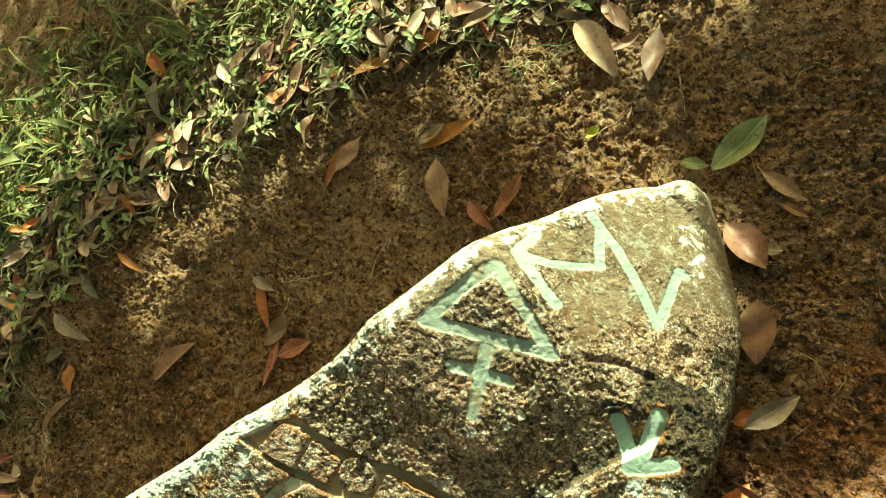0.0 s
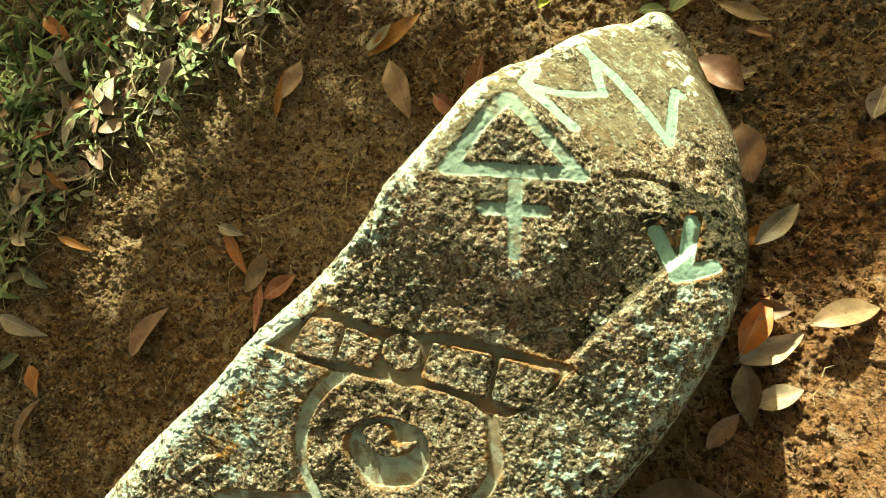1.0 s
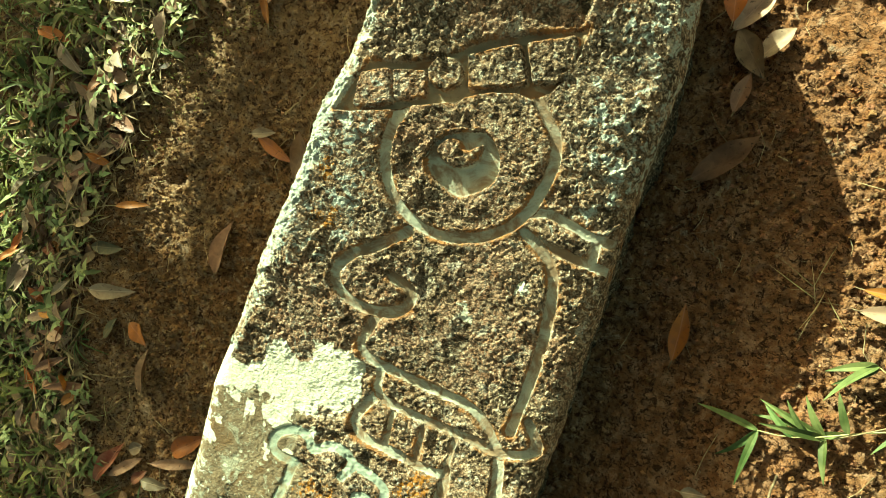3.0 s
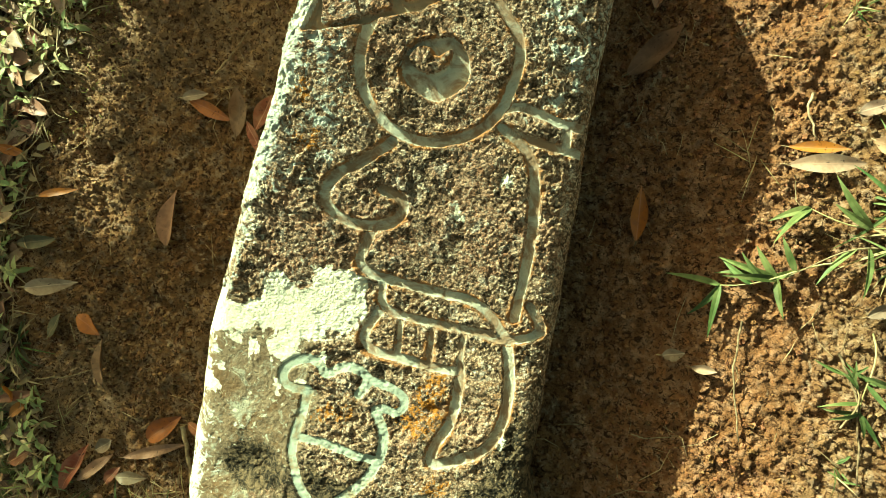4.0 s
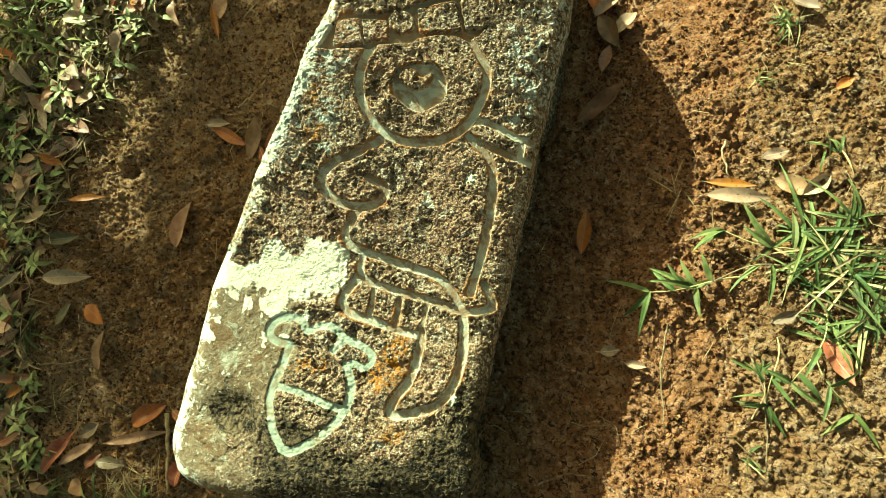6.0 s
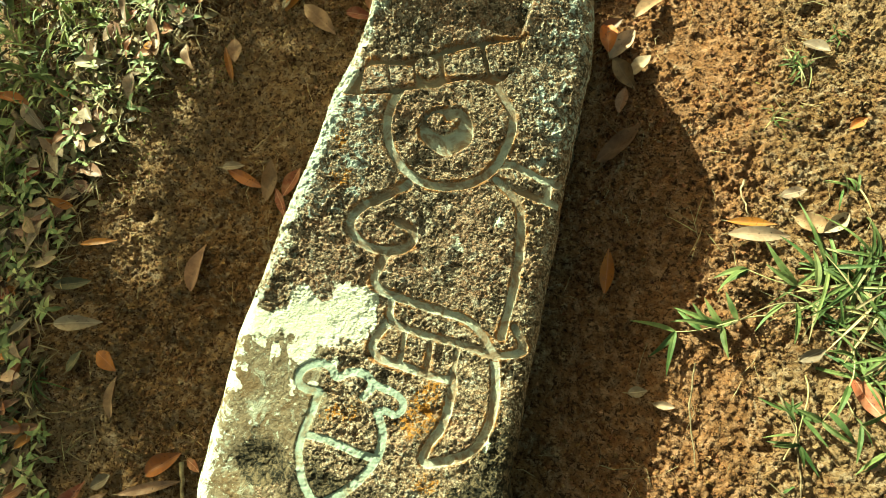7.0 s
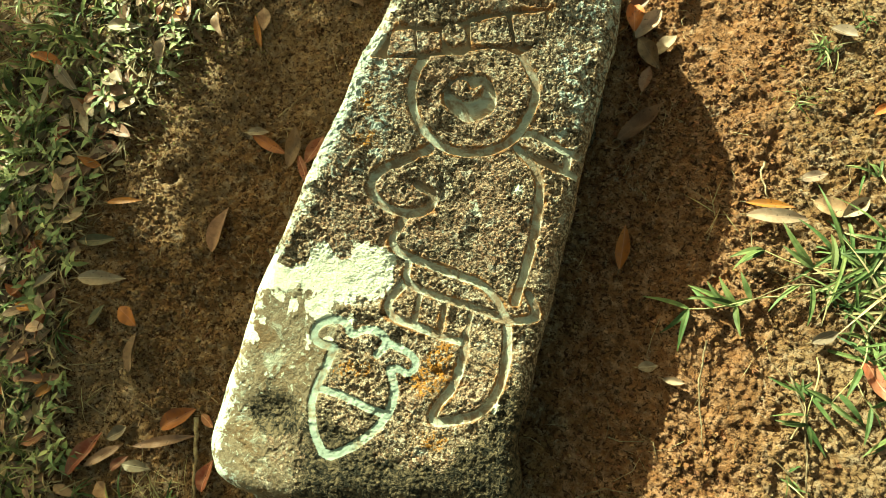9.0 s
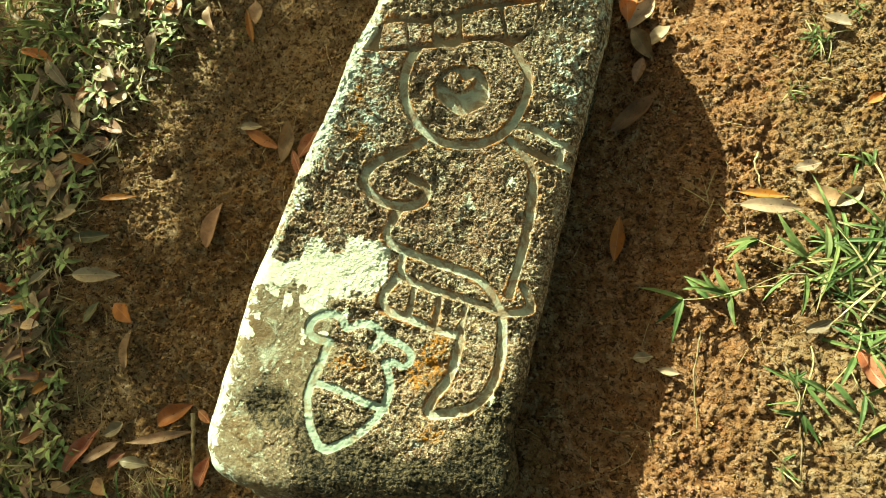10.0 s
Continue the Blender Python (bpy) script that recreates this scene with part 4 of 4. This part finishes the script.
def set_down(ob, x, y, turn=0, size=1.0, lift=0.0):
    ob.matrix_world = Matrix.Translation((x, y, ground_z(x, y) + lift)) @ pose(0, 0, 0, 0, 0, turn) @ Matrix.Diagonal((size, size, size, 1))


# broad-bladed clump beside the stone's shadow
for i, (x, y, n, L) in enumerate([(0.755, -0.120, 13, 0.100), (0.800, -0.150, 17, 0.115), (0.785, -0.225, 13, 0.105), (0.835, -0.190, 15, 0.12), (0.745, -0.190, 10, 0.085), (0.87, -0.28, 12, 0.12), (0.84, -0.09, 12, 0.10), (0.86, -0.22, 16, 0.12), (0.83, -0.33, 12, 0.10)]):
    set_down(grass_tuft(int(n * 1.4), L * 1.3, 0.0090, 40 + i, flat=0.4, dry=0.18, label="broad-bladed green grass clump on red earth"), x, y, 60 * i)
for i, (x, y, turn, L, n, s) in enumerate([(0.72, -0.20, 200, 0.17, 7, 0.085), (0.66, -0.24, 192, 0.19, 7, 0.078), (0.75, -0.17, 170, 0.15, 6, 0.09), (0.80, -0.27, 255, 0.16, 7, 0.075), (0.71, -0.34, 275, 0.13, 6, 0.055), (0.70, -0.50, 100, 0.09, 6, 0.045), (0.79, -0.36, 300, 0.12, 6, 0.06)]):
    set_down(sprig(60 + i, L, n, s), x, y, turn)
# small tufts
for i, (x, y, n, L, w) in enumerate([(0.675, 0.335, 20, 0.055, 0.0045), (0.641, 0.200, 14, 0.042, 0.003), (0.70, 0.33, 10, 0.07, 0.004), (0.69, -0.575, 9, 0.05, 0.004), (0.80, 0.05, 9, 0.06, 0.006), (0.755, 0.42, 10, 0.05, 0.004),
                                     (-0.60, -0.955, 18, 0.10, 0.006), (-0.70, -1.0, 16, 0.13, 0.006), (-0.85, -1.0, 14, 0.12, 0.006), (-1.0, -0.62, 14, 0.11, 0.006), (-1.12, -0.56, 16, 0.13, 0.008), (-1.1, -0.78, 14, 0.12, 0.007), (-0.54, 0.68, 14, 0.05, 0.003), (-0.62, 0.62, 14, 0.06, 0.003), (-0.51, 0.75, 12, 0.09, 0.003), (-0.45, 0.70, 8, 0.04, 0.002)]):
    set_down(grass_tuft(n, L, w, 80 + i, flat=0.3, dry=0.25 if L < 0.1 else 0.15, label="small tuft of narrow grass on the earth"), x, y, 37 * i)
for i, (x, y, t) in enumerate([(0.515, -0.065, 110), (-0.58, -0.90, 20), (-0.66, -0.93, 80), (-0.70, -0.96, 200), (-0.63, -0.97, 310), (-0.90, -0.78, 140)]):
    set_down(grass_tuft(8, 0.085, 0.0022, 120 + i, flat=0.5, dry=1.0, label="dry wispy straw-coloured grass tuft"), x, y, t)


def weed_plant(seed, height, pairs, size):
    """A small upright weed with crossed pairs of leaves."""
    rng = random.Random(seed)
    root = tagged(new("weed_plant"), "small leafy green weed among dry leaves", "weed", "weeds")
    pts = [(0.006 * math.sin(t * 3 + seed), 0.006 * math.cos(t * 2 + seed), height * t) for t in np.linspace(0, 1, 5)]
    part("stem", mesh_of("stem", *tube(pts, [0.0013, 0.0012, 0.0011, 0.0009, 0.0006], 5), WEED), root)
    shared = [mesh_of("leaf", *blade(size * s, size * s * 0.36, 0.8, 0.30, 8, 1, 0.70, 0.0003, 0.0, 0.05, 1.35), WEED) for s in (0.75, 1.0, 1.2)]
    for k in range(pairs * 2):
        t = 0.25 + 0.75 * (k // 2) / max(1, pairs - 1)
        p = Vector(pts[0]).lerp(Vector(pts[-1]), t)
        me = shared[2 if t < 0.5 else (1 if t < 0.85 else 0)]
        ob = part("leaf", me, root)
        ob.matrix_basis = Matrix.Translation(p) @ pose(0, 0, 0, 0, 0, (k % 2) * 180 + (k // 2) * 83 + rng.uniform(-15, 15)) @ pose(0, 0, 0, 0, -rng.uniform(5, 45), 0)
    return root


weeds = random.Random(5)
plants = [weed_plant(200 + k, weeds.uniform(0.02, 0.06), 2 + k % 4, weeds.uniform(0.020, 0.042)) for k in range(10)]
for k, p in enumerate(plants):
    y = -0.7 + 0.17 * k
    set_down(p, weed_edge(y) - 0.08, y, 40 * k)
for _ in range(190):
    y = weeds.uniform(-0.95, 1.1)
    x = weed_edge(y) - abs(weeds.gauss(0, 0.26)) + 0.03
    z = ground_z(x, y)
    copy_thing(weeds.choice(plants), Matrix.Translation((x, y, z)) @ pose(0, 0, 0, weeds.uniform(-18, 18), weeds.uniform(-18, 18), weeds.uniform(0, 360)))

# dry straw and pale litter along the bank's rim
straw = random.Random(15)
straws = [blade(0.07, 0.0028, 0.9, 0.5, 6, 1, 0.6, 0.0004, 1.2), blade(0.045, 0.004, 0.7, 0.4, 6, 1, 0.65, 0.0004, -0.8), blade(0.03, 0.012, 1.1, 0.5, 6, 1, 0.8, 0.0004, 0.5)]
places = []
for _ in range(2600):
    y = straw.uniform(-1.0, 1.1)
    x = weed_edge(y) - abs(straw.gauss(0.0, 0.16)) + straw.gauss(0.01, 0.02)
    s = straw.uniform(0.5, 1.3)
    places.append((straw.choices(range(3), (5, 4, 3))[0], Matrix.Translation((x, y, ground_z(x, y) + straw.uniform(0.002, 0.03))) @ pose(0, 0, 0, 0, 0, straw.uniform(0, 360)) @ pose(0, 0, 0, straw.uniform(-60, 60), -straw.uniform(-10, 35), 0) @ Matrix.Diagonal((s, s, s, 1))))
tagged(new("straw", mesh_of("straw", *scatter(straws, places), DRYGRASS)), "dry straw and shredded leaves among the weeds", "straw", kind="stuff")

# broken leaves lying under the weeds
scraps = [blade(0.055, 0.022, 0.6, 0.4, 6, 1, 0.85, 0.0005, 0.4, 0.2), blade(0.035, 0.020, -0.7, 0.5, 5, 1, 0.8, 0.0005, -0.5, 0.3), blade(0.08, 0.018, 0.9, 0.7, 7, 1, 0.9, 0.0005, 0.9, 0.2), blade(0.022, 0.012, 0.8, 0.4, 4, 1, 0.9, 0.0005, 0.8)]
places = []
for _ in range(3600):
    y = straw.uniform(-1.3, 1.35)
    x = weed_edge(y) - abs(straw.gauss(0.0, 0.42)) + straw.gauss(0.0, 0.012)
    s = straw.uniform(0.5, 1.25)
    places.append((straw.choices(range(4), (5, 5, 3, 6))[0], Matrix.Translation((x, y, ground_z(x, y) + straw.uniform(0.004, 0.022))) @ pose(0, 0, 0, 0, 0, straw.uniform(0, 360)) @ pose(0, 0, 0, straw.uniform(-35, 35), straw.uniform(-25, 20), 0) @ Matrix.Diagonal((s, s, s, 1))))
tagged(new("leaf_litter", mesh_of("leaf_litter", *scatter(scraps, places), LITTER)), "broken brown leaf litter under the weeds", "leaf litter", kind="stuff")

# dense undergrowth: blades and leaflets past counting
mass = random.Random(9)
protos = [blade(0.12, 0.0058, 1.5, 0.3, 8, 1, 0.55, 0.0004, 0.5), blade(0.08, 0.0075, 1.0, 0.3, 7, 1, 0.6, 0.0004, -0.4), blade(0.030, 0.0085, 0.6, 0.35, 6, 1, 0.75, 0.0003, 0.0, 0.06, 1.4), blade(0.016, 0.0055, 0.5, 0.35, 5, 1, 0.8, 0.0003, 0.0, 0.0, 1.4), blade(0.080, 0.019, 0.9, 0.3, 8, 1, 0.62, 0.0004, 0.3, 0.08, 1.3), blade(0.16, 0.0045, 1.9, 0.3, 9, 1, 0.5, 0.0004, 0.9)]
places = []
for _ in range(8000):
    y = mass.uniform(-1.3, 1.35)
    x = weed_edge(y) - abs(mass.gauss(0.0, 0.45)) + mass.gauss(0, 0.018)
    if vnoise(np.array([x * 6.0]), np.array([y * 6.0]), 77)[0] + 0.9 * min(1, (weed_edge(y) - x) / 0.32) < 0.78:
        continue
    k = mass.choices(range(6), (24, 20, 14, 12, 22, 11) if y < -0.05 + 0.3 * (x + 1.2) else (5, 7, 26, 26, 10, 5))[0]
    up = mass.uniform(5, 75)
    deep = min(1.0, max(0.0, (weed_edge(y) - x) / 0.35))
    s = mass.uniform(0.6, 1.3) * (0.42 + 0.58 * deep)
    places.append((k, Matrix.Translation((x, y, ground_z(x, y) + mass.uniform(0.0, 0.03) * deep)) @ pose(0, 0, 0, 0, 0, mass.uniform(0, 360)) @ pose(0, 0, 0, mass.uniform(-40, 40), -up, 0) @ Matrix.Diagonal((s, s, s, 1))))
tagged(new("undergrowth", mesh_of("undergrowth", *scatter(protos, places), UNDER)), "dense low green grass and weeds at the bank", "undergrowth", kind="stuff")

# yellow-green moss sprouts along the bank and on the stone's foot
places = []
for cx, cy, r, n in [(-0.93, 0.10, 0.05, 60), (-0.90, -0.02, 0.05, 60), (-0.86, 0.13, 0.04, 50), (-0.72, 0.24, 0.035, 60), (-0.95, -0.10, 0.04, 40), (-0.80, 0.20, 0.03, 40), (-0.48, 0.66, 0.03, 30), (0.64, 0.2, 0.03, 30), (-0.98, 0.16, 0.06, 130), (-1.10, 0.24, 0.06, 130), (-1.40, 0.38, 0.07, 120), (-1.24, 0.44, 0.05, 100), (-1.05, 0.30, 0.06, 90), (-0.92, 0.36, 0.04, 60)]:
    for _ in range(n):
        x, y = mass.gauss(cx, r), mass.gauss(cy, r)
        s = mass.uniform(0.3, 0.8)
        places.append((3, Matrix.Translation((x, y, ground_z(x, y) + 0.004)) @ pose(0, 0, 0, 0, 0, mass.uniform(0, 360)) @ pose(0, 0, 0, 0, -mass.uniform(10, 80), 0) @ Matrix.Diagonal((s, s * 0.5, s, 1))))
tagged(new("moss", mesh_of("moss", *scatter(protos, places), MOSS)), "sparse yellow-green moss sprouts on the earth", "moss", kind="stuff")


# ---- twigs, straws, loose crumbs ----
def twig(points, thick, label="thin dry twig lying on the earth", name="twig", lift=0.008):
    n = 14
    pts = np.array(points)
    t = np.linspace(0, len(pts) - 1, n)
    xy = np.stack([np.interp(t, range(len(pts)), pts[:, 0]), np.interp(t, range(len(pts)), pts[:, 1])], -1)
    rng = random.Random(int(abs(xy[0, 0]) * 1e4))
    line = [(x + rng.gauss(0, min(0.0012, thick * 0.5)), y + rng.gauss(0, min(0.0012, thick * 0.5)), ground_z(x, y) + lift + rng.uniform(0, 0.004)) for x, y in xy]
    me = mesh_of(name, *tube(line, [thick * (1 - 0.5 * k / n) for k in range(n)], 6), TWIG)
    tagged(new(name, me), label, "twig", "twigs")


twig([(-0.577, -0.741), (-0.532, -0.922)], 0.0058, "straight tan stick beside the stone's foot", "stick", 0.012)
for pts_, r_ in (([(-0.956, -0.695), (-0.868, -0.675), (-0.787, -0.641)], 0.0016), ([(-1.079, -0.872), (-0.982, -0.847)], 0.0018), ([(-0.579, 0.030), (-0.510, 0.125)], 0.0022), ([(0.519, -0.350), (0.515, -0.432), (0.537, -0.555)], 0.0022),
                 ([(0.674, -0.378), (0.711, -0.458), (0.725, -0.591)], 0.0025), ([(0.359, -0.574), (0.384, -0.578), (0.429, -0.566)], 0.0011), ([(0.255, 0.055), (0.275, 0.049), (0.296, 0.066)], 0.0011), ([(0.315, -0.704), (0.365, -0.673), (0.419, -0.668)], 0.0014),
                 ([(0.591, 0.055), (0.582, 0.032), (0.604, -0.022)], 0.0030), ([(-1.305, 0.196), (-1.056, 0.249), (-0.932, 0.329)], 0.0022), ([(-0.597, 0.367), (-0.551, 0.389), (-0.536, 0.418)], 0.0013), ([(-1.522, 0.070), (-1.27, 0.22), (-1.044, 0.344)], 0.0016), ([(-0.30, 0.86), (-0.22, 0.80)], 0.0012)):
    twig(pts_, r_)

bits = random.Random(31)
pieces = []
for _ in range(420):
    x, y = bits.uniform(-1.05, 0.95), bits.uniform(-1.05, 1.1)
    a, L, r = bits.uniform(0, 6.28), bits.uniform(0.008, 0.045), bits.uniform(0.0003, 0.0009)
    z = ground_z(x, y) + 0.005
    b = a + bits.uniform(-0.9, 0.9)
    p1 = (x + L * math.cos(a), y + L * math.sin(a), z + bits.uniform(0, 0.006))
    pieces.append(tube([(x, y, z), p1, (p1[0] + L * math.cos(b), p1[1] + L * math.sin(b), z)], [r, r, r * 0.5], 4))
tagged(new("rootlets", mesh_of("rootlets", *joined(pieces), TWIG)), "fine dry rootlets and straw bits on the earth", "rootlets", kind="stuff")


def crumb_proto(seed):
    """A rough little block of earth with knocked-off corners."""
    rng = random.Random(seed)
    v = [tuple(rng.uniform(0.28, 0.52) * s for s in (sx, sy, sz)) for sx in (-1, 1) for sy in (-1, 1) for sz in (-1, 1)]
    return v, [(0, 1, 3, 2), (4, 6, 7, 5), (0, 4, 5, 1), (2, 3, 7, 6), (0, 2, 6, 4), (1, 5, 7, 3)]


clods = [crumb_proto(k) for k in range(6)]
rs = np.random.RandomState(4)
N = 84000
cx, cy = rs.uniform(-1.12, 0.98, N), rs.uniform(-1.05, 1.15, N)
dense = vnoise(cx * 5, cy * 5, 91) > rs.uniform(0.0, 0.9, N)
cx, cy = cx[dense], cy[dense]
cz = soil_height(cx, cy) + crumbs(cx, cy)
places = []
for x, y, z in zip(cx, cy, cz):
    s = 0.0026 + 0.0085 * bits.random() ** 3.2
    places.append((bits.randrange(6), Matrix.Translation((x, y, z + s * 0.12)) @ pose(0, 0, 0, bits.uniform(0, 360), bits.uniform(0, 360), 0) @ Matrix.Diagonal((s, s * 0.85, s * 0.75, 1))))
tagged(new("soil_crumbs", mesh_of("soil_crumbs", *scatter(clods, places), CRUMB, True)), "loose red-brown crumbs of earth", "soil crumbs", kind="stuff")


# ---- the tree whose crown dapples the ground, beyond the view ----
def build_tree():
    rng = random.Random(77)
    base = Vector((-4.4, 3.3, -0.05))
    fork = Vector((-4.0, 3.2, 1.9))
    tree = tagged(new("shade_tree"), "leafy tree with a low spreading crown on the bank", "tree")
    trunk = [base.lerp(fork, t) + Vector((0.06 * math.sin(t * 5), 0.05 * math.cos(t * 4), 0)) for t in np.linspace(0, 1, 8)]
    part("trunk", mesh_of("trunk", *tube(trunk, [0.17 - 0.07 * t for t in np.linspace(0, 1, 8)], 12), TWIG), tree)
    clumps = [(-0.37, 0.12, 0.41, 0.42, 1650), (-0.36, -0.45, 0.38, 0.40, 1500), (-0.78, -0.88, 0.48, 0.34, 850), (-1.17, -0.05, 0.12, 0.20, 220), (-1.85, -0.05, 0.45, 0.35, 650), (-1.52, 0.04, 0.22, 0.13, 320), (0.16, 0.98, 0.46, 0.29, 1900), (0.40, 0.80, 0.32, 0.17, 850), (0.20, 0.57, 0.09, 0.09, 140), (-0.60, -0.17, 0.17, 0.16, 420), (-0.80, -0.50, 0.12, 0.11, 220), (0.66, 0.80, 0.24, 0.20, 380), (-1.00, -0.45, 0.13, 0.20, 240), (-1.04, -0.36, 0.12, 0.20, 260), (-1.35, -0.74, 0.28, 0.18, 220), (-2.3, 0.3, 0.5, 0.5, 300)]
    leaf = [blade(0.085, 0.036, 0.5, 0.2, 5, 1, 0.85, 0.0006), blade(0.065, 0.03, -0.3, 0.2, 5, 1, 0.85, 0.0006)]
    for gx, gy, rx, ry, n in clumps:
        middle = Vector((gx, gy, 0)) + TO_SUN * 3.9
        mid_pts = [trunk[-1].lerp(middle, t) + Vector((0, 0, 0.18 * math.sin(t * 3.1))) for t in np.linspace(0, 1, 9)]
        part("limb", mesh_of("limb", *tube(mid_pts, [0.020 - 0.015 * t for t in np.linspace(0, 1, 9)], 7), TWIG), tree)
        spots = []
        for _ in range(n):
            a, r = rng.uniform(0, 6.283), math.sqrt(rng.random())
            wob = 1 + 0.10 * math.sin(a * 5 + gx * 9)
            p = Vector((gx + rx * r * wob * math.cos(a), gy + ry * r * wob * math.sin(a), 0)) + TO_SUN * rng.uniform(3.55, 4.25)
            spots.append((rng.randrange(2), Matrix.Translation(p) @ pose(0, 0, 0, rng.uniform(-50, 50), rng.uniform(-50, 50), rng.uniform(0, 360))))
        part("crown", mesh_of("crown", *scatter(leaf, spots), CANOPY), tree)


build_tree()
